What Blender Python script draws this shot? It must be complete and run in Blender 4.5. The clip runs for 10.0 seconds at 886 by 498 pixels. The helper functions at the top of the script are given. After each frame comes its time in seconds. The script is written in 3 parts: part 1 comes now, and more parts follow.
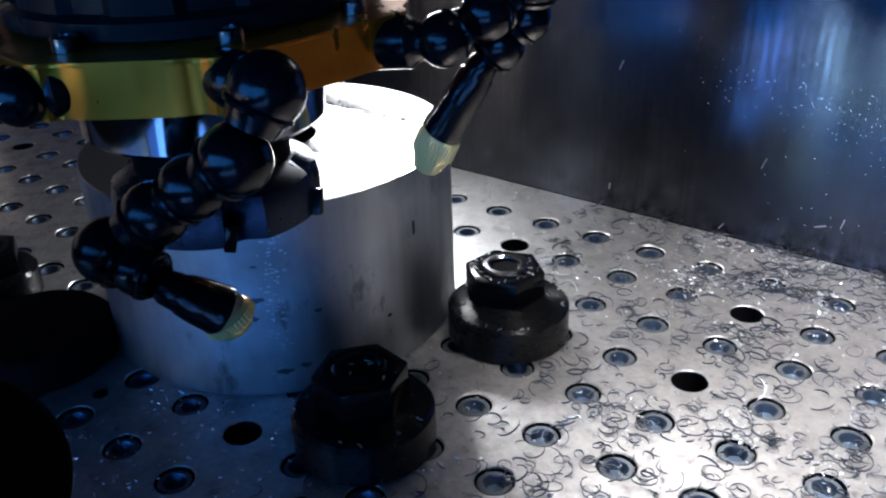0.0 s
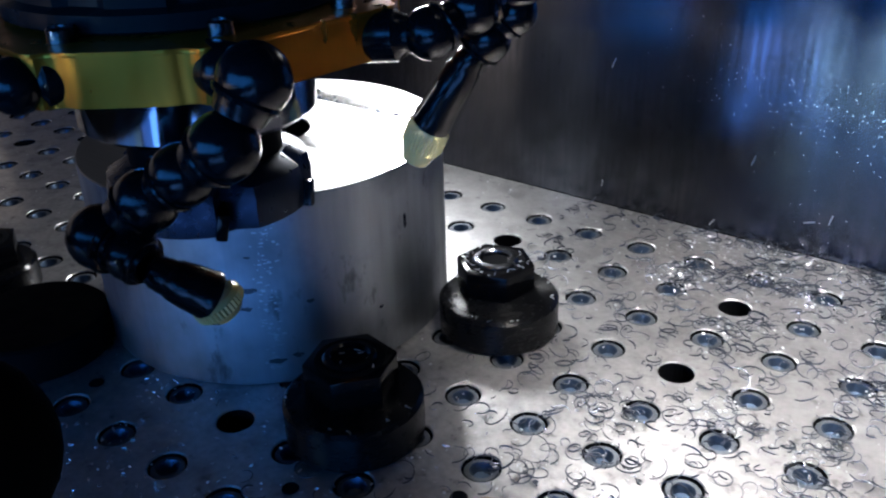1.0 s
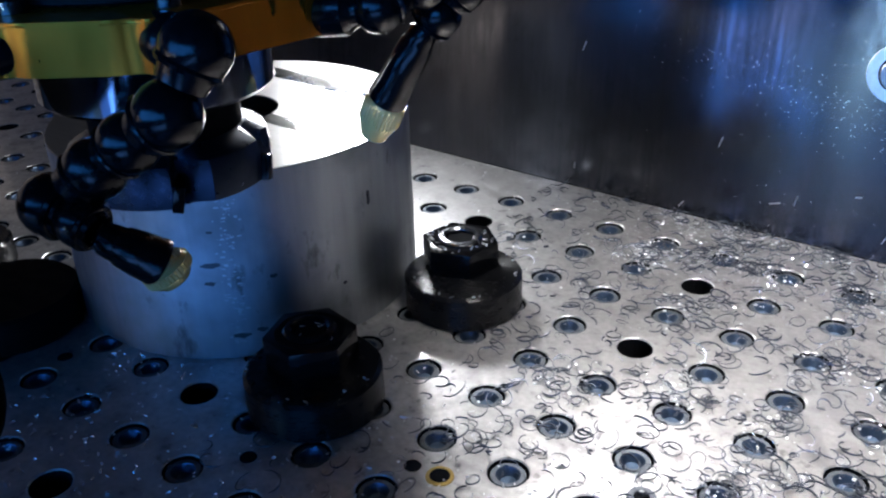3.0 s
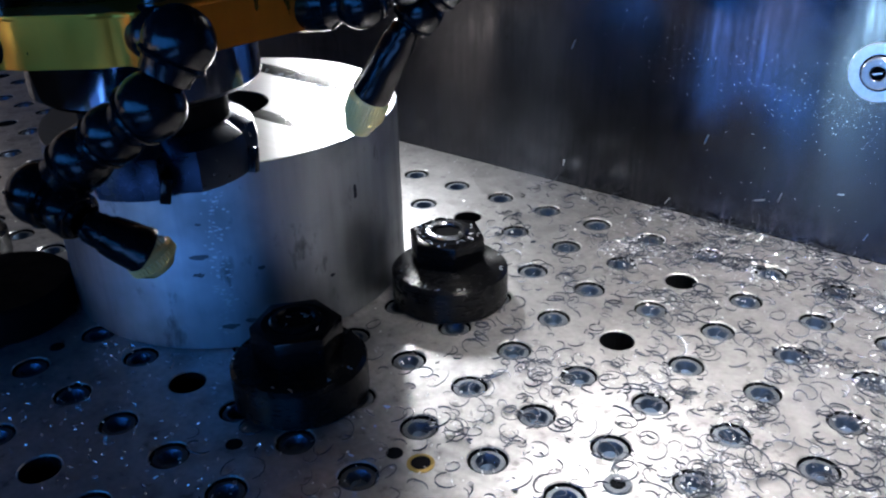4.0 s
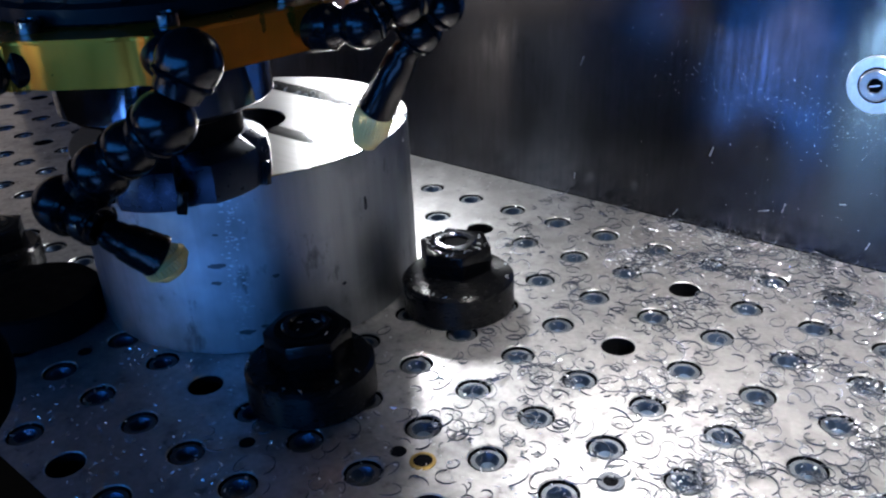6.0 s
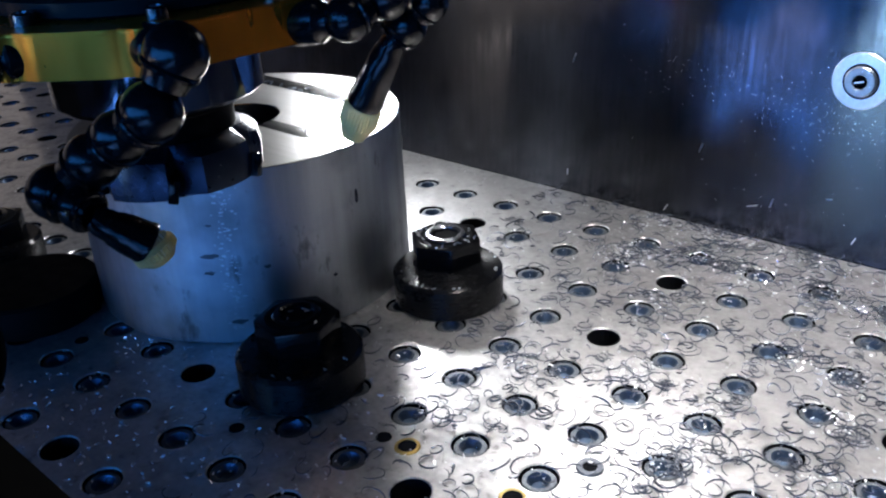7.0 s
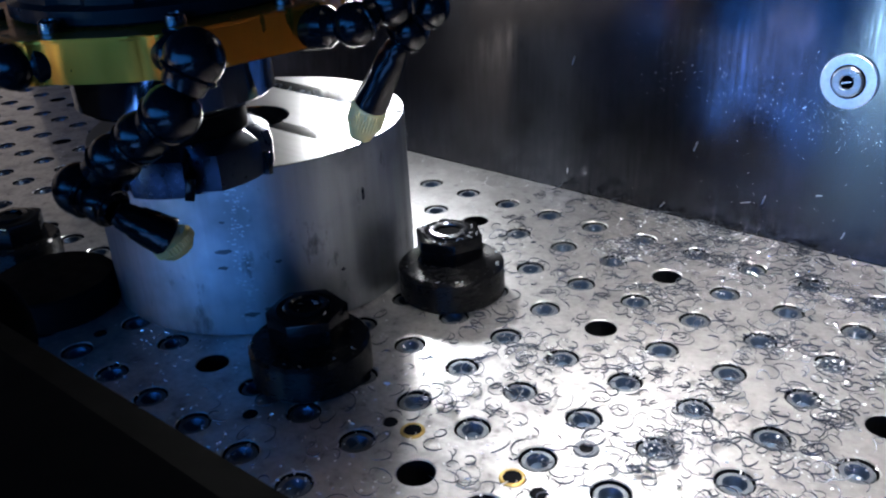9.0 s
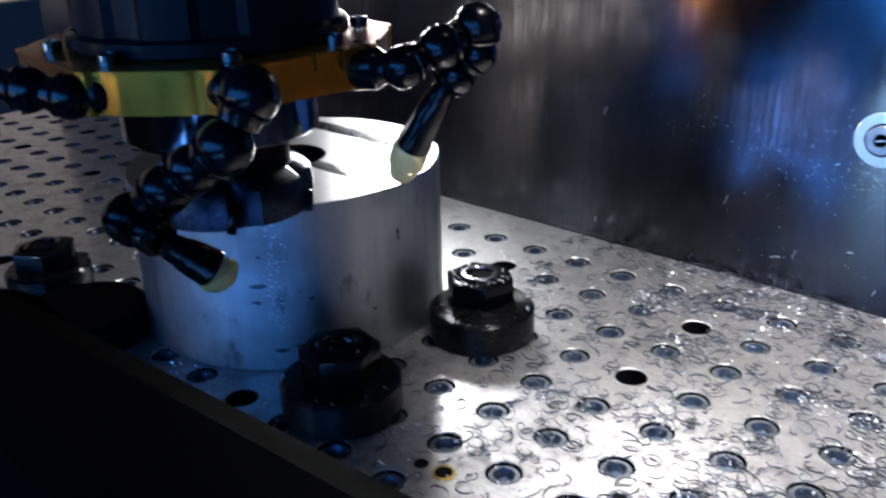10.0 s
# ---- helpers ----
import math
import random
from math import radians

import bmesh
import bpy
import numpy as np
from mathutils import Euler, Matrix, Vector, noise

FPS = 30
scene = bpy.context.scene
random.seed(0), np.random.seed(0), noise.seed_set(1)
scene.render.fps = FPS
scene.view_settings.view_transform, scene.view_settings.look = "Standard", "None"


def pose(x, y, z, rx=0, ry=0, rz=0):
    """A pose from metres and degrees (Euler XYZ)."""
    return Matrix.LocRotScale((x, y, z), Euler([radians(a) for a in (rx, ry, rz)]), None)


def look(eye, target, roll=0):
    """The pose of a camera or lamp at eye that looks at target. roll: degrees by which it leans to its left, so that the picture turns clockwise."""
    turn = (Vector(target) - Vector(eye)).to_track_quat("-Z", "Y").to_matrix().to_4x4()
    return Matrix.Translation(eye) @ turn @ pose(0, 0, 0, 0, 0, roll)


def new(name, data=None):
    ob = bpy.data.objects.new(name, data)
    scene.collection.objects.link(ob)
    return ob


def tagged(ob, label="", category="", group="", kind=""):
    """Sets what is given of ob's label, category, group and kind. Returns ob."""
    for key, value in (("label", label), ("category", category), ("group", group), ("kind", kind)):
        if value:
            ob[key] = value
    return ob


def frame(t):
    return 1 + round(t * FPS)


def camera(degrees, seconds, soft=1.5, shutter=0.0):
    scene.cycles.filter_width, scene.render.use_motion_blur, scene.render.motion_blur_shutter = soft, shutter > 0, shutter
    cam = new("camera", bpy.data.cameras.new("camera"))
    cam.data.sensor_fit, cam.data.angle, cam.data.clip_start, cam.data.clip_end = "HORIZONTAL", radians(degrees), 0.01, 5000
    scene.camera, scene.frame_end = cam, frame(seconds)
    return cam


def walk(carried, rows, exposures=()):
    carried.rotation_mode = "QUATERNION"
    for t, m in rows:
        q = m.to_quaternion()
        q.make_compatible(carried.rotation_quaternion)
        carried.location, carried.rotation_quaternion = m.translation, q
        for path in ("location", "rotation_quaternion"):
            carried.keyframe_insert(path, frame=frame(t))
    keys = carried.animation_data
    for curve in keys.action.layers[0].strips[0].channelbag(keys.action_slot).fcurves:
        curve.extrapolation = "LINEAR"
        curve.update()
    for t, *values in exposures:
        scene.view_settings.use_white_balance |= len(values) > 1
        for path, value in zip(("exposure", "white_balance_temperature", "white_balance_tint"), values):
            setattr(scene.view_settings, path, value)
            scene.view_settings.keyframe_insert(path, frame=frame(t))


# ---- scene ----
cam = camera(52.4, 10.0, soft=2.2, shutter=0.5)
PATH = [
    (0, (0.113, -0.188, 0.176), (-0.99, 1.209, -0.737), -2.2),
    (0.5, (0.116, -0.189, 0.175), (-0.994, 1.203, -0.736), -2.1),
    (1, (0.12, -0.19, 0.175), (-0.991, 1.204, -0.732), -2.1),
    (1.5, (0.124, -0.189, 0.173), (-0.989, 1.205, -0.733), -2.3),
    (2, (0.128, -0.188, 0.173), (-0.979, 1.205, -0.741), -2.0),
    (2.5, (0.131, -0.187, 0.172), (-0.978, 1.201, -0.747), -2.1),
    (4, (0.143, -0.188, 0.171), (-0.975, 1.195, -0.744), -1.9),
    (4.5, (0.147, -0.189, 0.172), (-0.978, 1.192, -0.738), -2.1),
    (5, (0.152, -0.189, 0.173), (-0.999, 1.179, -0.725), -2.4),
    (5.5, (0.155, -0.191, 0.174), (-1.019, 1.166, -0.709), -2.9),
    (7, (0.169, -0.192, 0.173), (-1.036, 1.144, -0.701), -3.2),
    (7.5, (0.173, -0.193, 0.174), (-1.036, 1.144, -0.692), -3.2),
    (8, (0.177, -0.193, 0.175), (-1.032, 1.145, -0.689), -3.1),
    (8.5, (0.178, -0.199, 0.176), (-1.039, 1.135, -0.685), -3.4),
    (9, (0.179, -0.202, 0.176), (-1.038, 1.129, -0.689), -3.6),
    (9.5, (0.176, -0.208, 0.172), (-1.005, 1.185, -0.643), -0.4),
    (10, (0.173, -0.21, 0.176), (-1.081, 1.143, -0.596), -1.7),
]
walk(cam, [(t, look(eye, target, roll)) for t, eye, target, roll in PATH])

# ---- light ----
world = bpy.data.worlds.new("world")
world.use_nodes = True
world.node_tree.nodes["Background"].inputs[0].default_value = (0.02, 0.025, 0.035, 1)
world.node_tree.nodes["Background"].inputs[1].default_value = 0.3
scene.world = world

LAMP_AT, LAMP_TO = (-0.184, 0.142, 0.129), (-0.09, -0.03, 0.0)
POOL_AT, POOL_TO = (-0.040, 0.141, 0.195), (0.094, 0.012, 0.0)
ROOF_AT, ROOF_TO = (0.20, 0.050, 0.78), (0.080, 0.085, 0.0)
WINDOW_AT, WINDOW_TO = (0.08, -0.95, 0.285), (0.0, 0.05, 0.06)
LOW_AT, LOW_TO = (0.35, -0.95, -0.17), (0.0, 0.05, 0.03)
SLOT_AT, SLOT_TO = (-0.39, -0.95, -0.125), (0.0, 0.05, 0.04)
SIGN_AT, SIGN_TO = (-0.205, -0.935, -0.012), (0.03, 0.05, 0.04)


def area_lamp(name, eye, target, width, height, watts, colour, spread=180):
    data = bpy.data.lights.new(name, "AREA")
    data.shape, data.size, data.size_y = "RECTANGLE", width, height
    data.energy, data.color, data.spread = watts, colour, radians(spread)
    ob = new(name, data)
    ob.matrix_world = look(eye, target)
    return ob


# unseen lamps, added to fit the highlights and shadows on the plate
area_lamp("added_strip_beam", LAMP_AT, LAMP_TO, 0.06, 0.022, 0.54, (0.95, 0.97, 1.0), 170)
area_lamp("added_pool_beam", POOL_AT, POOL_TO, 0.05, 0.026, 0.021, (1.0, 0.97, 0.96), 36)
# overhead fill, added to brighten the right of the plate
area_lamp("added_roof_beam", ROOF_AT, ROOF_TO, 0.20, 0.12, 0.58, (1.0, 0.96, 0.94), 22)
area_lamp("daylight", WINDOW_AT, WINDOW_TO, 1.46, 0.42, 10.2, (0.030, 0.29, 1.0))
area_lamp("low_daylight", LOW_AT, LOW_TO, 0.90, 0.26, 3.0, (0.13, 0.37, 1.0))
# slot lamp added to put more blue into the wall's reflection
area_lamp("slot_blue_fill", SLOT_AT, SLOT_TO, 0.46, 0.12, 1.1, (0.03, 0.26, 1.0))
area_lamp("open_daylight", SIGN_AT, SIGN_TO, 0.085, 0.085, 0.74, (0.46, 0.78, 1.0))

# ---- materials ----


def node_mat(name, colour, metal=0.0, rough=0.5, grain=0.0, scale=(60, 60, 60), bump=0.0, rough_var=0.0, detail=6, dark=0.5,
             stains=0.0, stain_scale=12.0, random_tone=0.0, coat=0.0, smudge=0.0, smudge_scale=(60, 60, 60)):
    """A surface with fine grain, broad stains, uneven gloss and relief. Scales are per metre."""
    m = bpy.data.materials.new(name)
    m.use_nodes = True
    nt = m.node_tree
    b = nt.nodes["Principled BSDF"]
    b.inputs["Metallic"].default_value = metal
    b.inputs["Coat Weight"].default_value, b.inputs["Coat Roughness"].default_value = coat, 0.12
    co = nt.nodes.new("ShaderNodeTexCoord")
    mp = nt.nodes.new("ShaderNodeMapping")
    mp.inputs["Scale"].default_value = scale
    nt.links.new(co.outputs["Object"], mp.inputs["Vector"])
    fine = nt.nodes.new("ShaderNodeTexNoise")
    fine.inputs["Scale"].default_value = 1.0
    fine.inputs["Detail"].default_value = detail
    nt.links.new(mp.outputs[0], fine.inputs["Vector"])
    broad = nt.nodes.new("ShaderNodeTexNoise")
    broad.inputs["Scale"].default_value = stain_scale
    broad.inputs["Detail"].default_value = 4
    nt.links.new(co.outputs["Object"], broad.inputs["Vector"])

    def mix(fac, a, c):
        n = nt.nodes.new("ShaderNodeMix")
        n.data_type = "RGBA"
        nt.links.new(fac, n.inputs["Factor"])
        for sock, v in ((n.inputs["A"], a), (n.inputs["B"], c)):
            if isinstance(v, tuple):
                sock.default_value = (*v, 1)
            else:
                nt.links.new(v, sock)
        return n.outputs["Result"]

    def ramp(src, lo, hi, p0=0.3, p1=0.7):
        n = nt.nodes.new("ShaderNodeMapRange")
        n.inputs["From Min"].default_value, n.inputs["From Max"].default_value = p0, p1
        n.inputs["To Min"].default_value, n.inputs["To Max"].default_value = lo, hi
        nt.links.new(src, n.inputs["Value"])
        return n.outputs[0]

    dk = tuple(c * dark for c in colour)
    col = mix(ramp(fine.outputs["Fac"], 0, grain), colour, dk)
    if stains:
        col = mix(ramp(broad.outputs["Fac"], 0, stains, 0.45, 0.7), col, dk)
    if smudge:
        mp2 = nt.nodes.new("ShaderNodeMapping")
        mp2.inputs["Scale"].default_value = smudge_scale
        nt.links.new(co.outputs["Object"], mp2.inputs["Vector"])
        sm = nt.nodes.new("ShaderNodeTexNoise")
        sm.inputs["Scale"].default_value, sm.inputs["Detail"].default_value, sm.inputs["Roughness"].default_value = 1.0, 5, 0.6
        nt.links.new(mp2.outputs[0], sm.inputs["Vector"])
        col = mix(ramp(sm.outputs["Fac"], 0, smudge, 0.60, 0.70), col, tuple(c * 0.25 for c in colour))
    if random_tone:
        info = nt.nodes.new("ShaderNodeObjectInfo")
        col = mix(ramp(info.outputs["Random"], 0, random_tone, 0, 1), col, dk)
    nt.links.new(col, b.inputs["Base Color"])
    add = nt.nodes.new("ShaderNodeMath")
    add.operation = "ADD"
    nt.links.new(ramp(fine.outputs["Fac"], rough - rough_var, rough + rough_var), add.inputs[0])
    nt.links.new(ramp(broad.outputs["Fac"], -rough_var, rough_var), add.inputs[1])
    nt.links.new(add.outputs[0], b.inputs["Roughness"])
    if bump:
        bp = nt.nodes.new("ShaderNodeBump")
        bp.inputs["Strength"].default_value = bump
        bp.inputs["Distance"].default_value = 0.0004
        nt.links.new(fine.outputs["Fac"], bp.inputs["Height"])
        nt.links.new(bp.outputs[0], b.inputs["Normal"])
    return m


PLATE = node_mat("ground_steel_plate", (0.580, 0.575, 0.575), 0.95, 0.42, 0.45, (420, 420, 420), 0.12, 0.08, coat=0.9, stains=0.9, stain_scale=85, dark=0.50, smudge=0.75, smudge_scale=(170, 170, 170))
INSERT = node_mat("zinc_insert", (0.16, 0.178, 0.205), 1.0, 0.52, 0.3, (900, 900, 900), 0.05, 0.08, random_tone=0.5, dark=0.4)
# dark blue: daylight reflection and bore shade are put into the colour
THREAD = node_mat("blue_tinted_thread", (0.060, 0.092, 0.145), 0.8, 0.42, 0.3, (900, 900, 900), 0.0, 0.08)
# near-black: the shade inside holes, sockets and gaps is put into this colour
HOLE_SHADE = node_mat("painted_hole_shade", (0.005, 0.0055, 0.007), 0.0, 0.8, 0.4, (500, 500, 500))
HOLE_SHADE.node_tree.nodes["Principled BSDF"].inputs["Specular IOR Level"].default_value = 0.02
BRASS = node_mat("brass_bushing", (0.46, 0.33, 0.11), 1.0, 0.35, 0.3, (800, 800, 800), 0.05, 0.08)
ALU_SIDE = node_mat("sawn_aluminium_bar", (0.33, 0.35, 0.38), 1.0, 0.44, 0.45, (170, 170, 14), 0.14, 0.08, stains=0.8, stain_scale=40, dark=0.5, smudge=0.85, smudge_scale=(110, 110, 48))
OILY = node_mat("oil_stained_aluminium", (0.085, 0.09, 0.10), 1.0, 0.46, 0.5, (400, 400, 90), 0.1, 0.08)
SCUFFED = node_mat("scuffed_aluminium", (0.43, 0.45, 0.48), 1.0, 0.40, 0.4, (300, 300, 60), 0.1, 0.08)
BLACK_OXIDE = node_mat("black_oxide_steel", (0.003, 0.0031, 0.0036), 0.0, 0.13, 0.4, (300, 300, 300), 0.10, 0.08)
BLACK_OXIDE.node_tree.nodes["Principled BSDF"].inputs["Specular IOR Level"].default_value = 0.18
TURNED_BLACK = node_mat("turned_black_steel", (0.003, 0.0031, 0.0036), 0.0, 0.26, 0.4, (300, 300, 900), 0.06, 0.05)
turned_bsdf = TURNED_BLACK.node_tree.nodes["Principled BSDF"]
turned_bsdf.inputs["Specular IOR Level"].default_value = 0.17
lathe_marks = TURNED_BLACK.node_tree.nodes.new("ShaderNodeTangent")
lathe_marks.direction_type, lathe_marks.axis = "RADIAL", "Z"
TURNED_BLACK.node_tree.links.new(lathe_marks.outputs[0], turned_bsdf.inputs["Tangent"])
turned_bsdf.inputs["Anisotropic"].default_value, turned_bsdf.inputs["Anisotropic Rotation"].default_value = 0.90, 0.25
WORN_STEEL = node_mat("worn_bright_steel", (0.17, 0.175, 0.19), 1.0, 0.24, 0.4, (300, 300, 300), 0.02, 0.06)
HOSE = node_mat("black_hose_plastic", (0.003, 0.003, 0.004), 0.0, 0.22, 0.3, (500, 500, 500), 0.25, 0.07)
HOSE.node_tree.nodes["Principled BSDF"].inputs["Specular IOR Level"].default_value = 0.24
MATT_BLACK = node_mat("matt_blackened_steel", (0.003, 0.003, 0.0035), 0.0, 0.55, 0.4, (200, 200, 200), 0.1, 0.08)
MATT_BLACK.node_tree.nodes["Principled BSDF"].inputs["Specular IOR Level"].default_value = 0.02
NOZZLE_TIP = node_mat("yellowed_clear_plastic", (0.88, 0.70, 0.27), 0.0, 0.15, 0.15, (900, 900, 900), 0.05, 0.05)
tip_bsdf = NOZZLE_TIP.node_tree.nodes["Principled BSDF"]
tip_bsdf.inputs["Transmission Weight"].default_value = 0.35
GOLD = node_mat("gold_anodised_aluminium", (0.58, 0.190, 0.016), 0.85, 0.33, 0.3, (200, 200, 40), 0.06, 0.06, stains=0.3, stain_scale=60)
SPINDLE = node_mat("polished_spindle_steel", (0.29, 0.31, 0.35), 1.0, 0.12, 0.2, (300, 300, 40), 0.05, 0.04)
HOUSING = node_mat("black_spindle_housing", (0.008, 0.008, 0.009), 0.0, 0.35, 0.4, (150, 150, 150), 0.08, 0.08)
HOUSING.node_tree.nodes["Principled BSDF"].inputs["Specular IOR Level"].default_value = 0.06
# dark steel with some of the blue daylight reflection put into its colour
CUTTER = node_mat("blue_tinted_cutter_steel", (0.020, 0.027, 0.045), 0.85, 0.30, 0.3, (400, 400, 400), 0.08, 0.06)
WALL = node_mat("brushed_stainless_wall", (0.118, 0.124, 0.145), 1.0, 0.18, 0.5, (420, 420, 16), 0.06, 0.04, stains=0.7, stain_scale=30, dark=0.4, smudge=0.5, smudge_scale=(330, 330, 240))
# brushed along x, so that reflections smear upright
wall_bsdf = WALL.node_tree.nodes["Principled BSDF"]
brush = WALL.node_tree.nodes.new("ShaderNodeTangent")
brush.direction_type, brush.axis = "RADIAL", "Z"
WALL.node_tree.links.new(brush.outputs[0], wall_bsdf.inputs["Tangent"])
wall_bsdf.inputs["Anisotropic"].default_value, wall_bsdf.inputs["Anisotropic Rotation"].default_value = 0.80, 0.25
WASHER = node_mat("bright_zinc_washer", (0.80, 0.83, 0.86), 1.0, 0.42, 0.25, (700, 700, 700), 0.08, 0.08)
SCREW = node_mat("dull_steel_screw", (0.30, 0.32, 0.36), 1.0, 0.35, 0.3, (700, 700, 700), 0.1, 0.08)
CHIP = node_mat("aluminium_swarf", (0.105, 0.118, 0.148), 1.0, 0.44, 0.3, (900, 900, 900), 0.0, 0.08)
FLAKE = node_mat("bright_aluminium_flake", (0.72, 0.74, 0.78), 1.0, 0.30, 0.2, (900, 900, 900), 0.0, 0.05)
SPECK = node_mat("bright_aluminium_speck", (0.85, 0.87, 0.90), 1.0, 0.34)
PAINT = node_mat("dark_grey_enclosure_paint", (0.10, 0.10, 0.11), 0.0, 0.45, 0.3, (40, 40, 40), 0.05, 0.08, stains=0.5, stain_scale=5)
BEIGE = node_mat("beige_enclosure_paint", (0.60, 0.49, 0.40), 0.0, 0.45, 0.3, (12, 12, 30), 0.05, 0.08, stains=0.7, stain_scale=4)
# near-black with fine grain
SILL = node_mat("near_black_sill_paint", (0.003, 0.003, 0.0033), 0.0, 0.7, 0.4, (60, 60, 60), 0.1, 0.08)
TRAY = node_mat("grey_tray_paint", (0.14, 0.125, 0.11), 0.0, 0.4, 0.4, (50, 50, 50), 0.05, 0.08, stains=0.7, stain_scale=9)
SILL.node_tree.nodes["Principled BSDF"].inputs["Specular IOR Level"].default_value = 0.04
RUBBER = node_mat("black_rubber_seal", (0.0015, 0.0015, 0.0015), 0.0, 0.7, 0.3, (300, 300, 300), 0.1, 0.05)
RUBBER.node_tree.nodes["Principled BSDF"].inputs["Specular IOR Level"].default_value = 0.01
DROP = node_mat("clear_coolant", (0.92, 0.96, 1.0), 0.0, 0.03)
DROP.node_tree.nodes["Principled BSDF"].inputs["Transmission Weight"].default_value = 1.0
DROP.node_tree.nodes["Principled BSDF"].inputs["IOR"].default_value = 1.38
IRON = node_mat("dark_cast_iron", (0.05, 0.05, 0.05), 0.6, 0.5, 0.4, (120, 120, 120), 0.15, 0.1)


def glow(name, colour, strength):
    m = bpy.data.materials.new(name)
    m.use_nodes = True
    b = m.node_tree.nodes["Principled BSDF"]
    b.inputs["Base Color"].default_value = (0.8, 0.8, 0.8, 1)
    b.inputs["Emission Color"].default_value = (*colour, 1)
    b.inputs["Emission Strength"].default_value = strength
    return m


LAMP_GLOW = glow("lamp_diffuser", (1.0, 0.96, 0.92), 5.0)
# glow added to brighten the stainless wall's warm reflection
WARM_REFLECTION_GLOW = glow("warm_reflection_glow", (0.60, 0.52, 0.46), 4.4)
WARM_REFLECTION_GLOW.node_tree.nodes["Principled BSDF"].inputs["Base Color"].default_value = (0.25, 0.21, 0.17, 1)
# glow added to brighten the left of the plate
LEFT_FILL_GLOW = glow("beige_fill_glow", (0.62, 0.52, 0.44), 0.45)
LEFT_FILL_GLOW.node_tree.nodes["Principled BSDF"].inputs["Base Color"].default_value = (0.25, 0.21, 0.17, 1)
SKY_GLOW = glow("bright_daylight", (0.04, 0.24, 1.0), 1.0)

# ---- mesh helpers ----


def mesh_object(name, verts, faces, material, parent=None, label="", smooth=False):
    me = bpy.data.meshes.new(name)
    me.from_pydata(verts, [], faces)
    me.materials.append(material)
    if smooth:
        me.polygons.foreach_set("use_smooth", [True] * len(me.polygons))
    me.update()
    ob = new(name, me)
    if parent:
        ob.parent = parent
    if label:
        ob["label"] = label
    return ob


def part(name, bm, material, parent=None, label="", smooth=False):
    me = bpy.data.meshes.new(name)
    bmesh.ops.recalc_face_normals(bm, faces=bm.faces)
    bm.to_mesh(me)
    bm.free()
    me.materials.append(material)
    if smooth:
        me.polygons.foreach_set("use_smooth", [True] * len(me.polygons))
        me.set_sharp_from_angle(angle=radians(35))
    ob = new(name, me)
    if parent:
        ob.parent = parent
    if label:
        ob["label"] = label
    return ob


def empty(name, m, label, category, group="", kind=""):
    ob = new(name)
    ob.empty_display_size = 0.01
    ob.matrix_world = m
    return tagged(ob, label, category, group, kind)


def lathe(profile, n=32, m=None, bm=None, closed=False, ruffle=None):
    """Spin a profile of (radius, z) about z. A radius of 0 closes the end. ruffle(angle, k) scales the radius."""
    bm = bm or bmesh.new()
    m = m or Matrix()
    rings = []
    for k, (r, z) in enumerate(profile):
        if r <= 1e-7:
            rings.append([bm.verts.new(m @ Vector((0, 0, z)))])
        else:
            rings.append([bm.verts.new(m @ Vector((r * (ruffle(2 * math.pi * i / n, k) if ruffle else 1) * math.cos(2 * math.pi * i / n),
                                                   r * (ruffle(2 * math.pi * i / n, k) if ruffle else 1) * math.sin(2 * math.pi * i / n), z))) for i in range(n)])
    pairs = list(zip(rings, rings[1:])) + ([(rings[-1], rings[0])] if closed else [])
    for a, b in pairs:
        for i in range(n):
            j = (i + 1) % n
            if len(a) == 1 and len(b) == 1:
                continue
            if len(a) == 1:
                bm.faces.new((a[0], b[i], b[j]))
            elif len(b) == 1:
                bm.faces.new((a[i], a[j], b[0]))
            else:
                bm.faces.new((a[i], a[j], b[j], b[i]))
    return bm


def prism(points, z0, z1, bevel=0.0, m=None, bm=None):
    """An upright solid over a plan outline, with bevelled edges."""
    own = bmesh.new()
    m = m or Matrix()
    lo = [own.verts.new((x, y, z0)) for x, y in points]
    hi = [own.verts.new((x, y, z1)) for x, y in points]
    own.faces.new(lo[::-1])
    own.faces.new(hi)
    for i in range(len(points)):
        j = (i + 1) % len(points)
        own.faces.new((lo[i], lo[j], hi[j], hi[i]))
    if bevel:
        bmesh.ops.bevel(own, geom=own.edges[:], offset=bevel, segments=2, affect="EDGES", profile=0.6)
    bmesh.ops.transform(own, matrix=m, verts=own.verts)
    if bm is None:
        return own
    tmp = bpy.data.meshes.new("tmp")
    own.to_mesh(tmp)
    own.free()
    bm.from_mesh(tmp)
    bpy.data.meshes.remove(tmp)
    return bm


def box(x0, x1, y0, y1, z0, z1, bevel=0.0, m=None, bm=None):
    return prism([(x0, y0), (x1, y0), (x1, y1), (x0, y1)], z0, z1, bevel, m, bm)


def along(a, b):
    """A pose at a whose z axis points to b."""
    a, b = Vector(a), Vector(b)
    return Matrix.Translation(a) @ (b - a).to_track_quat("Z", "Y").to_matrix().to_4x4()


def gon(n, r, turn=0.0, cx=0.0, cy=0.0):
    return [(cx + r * math.cos(turn + 2 * math.pi * i / n), cy + r * math.sin(turn + 2 * math.pi * i / n)) for i in range(n)]


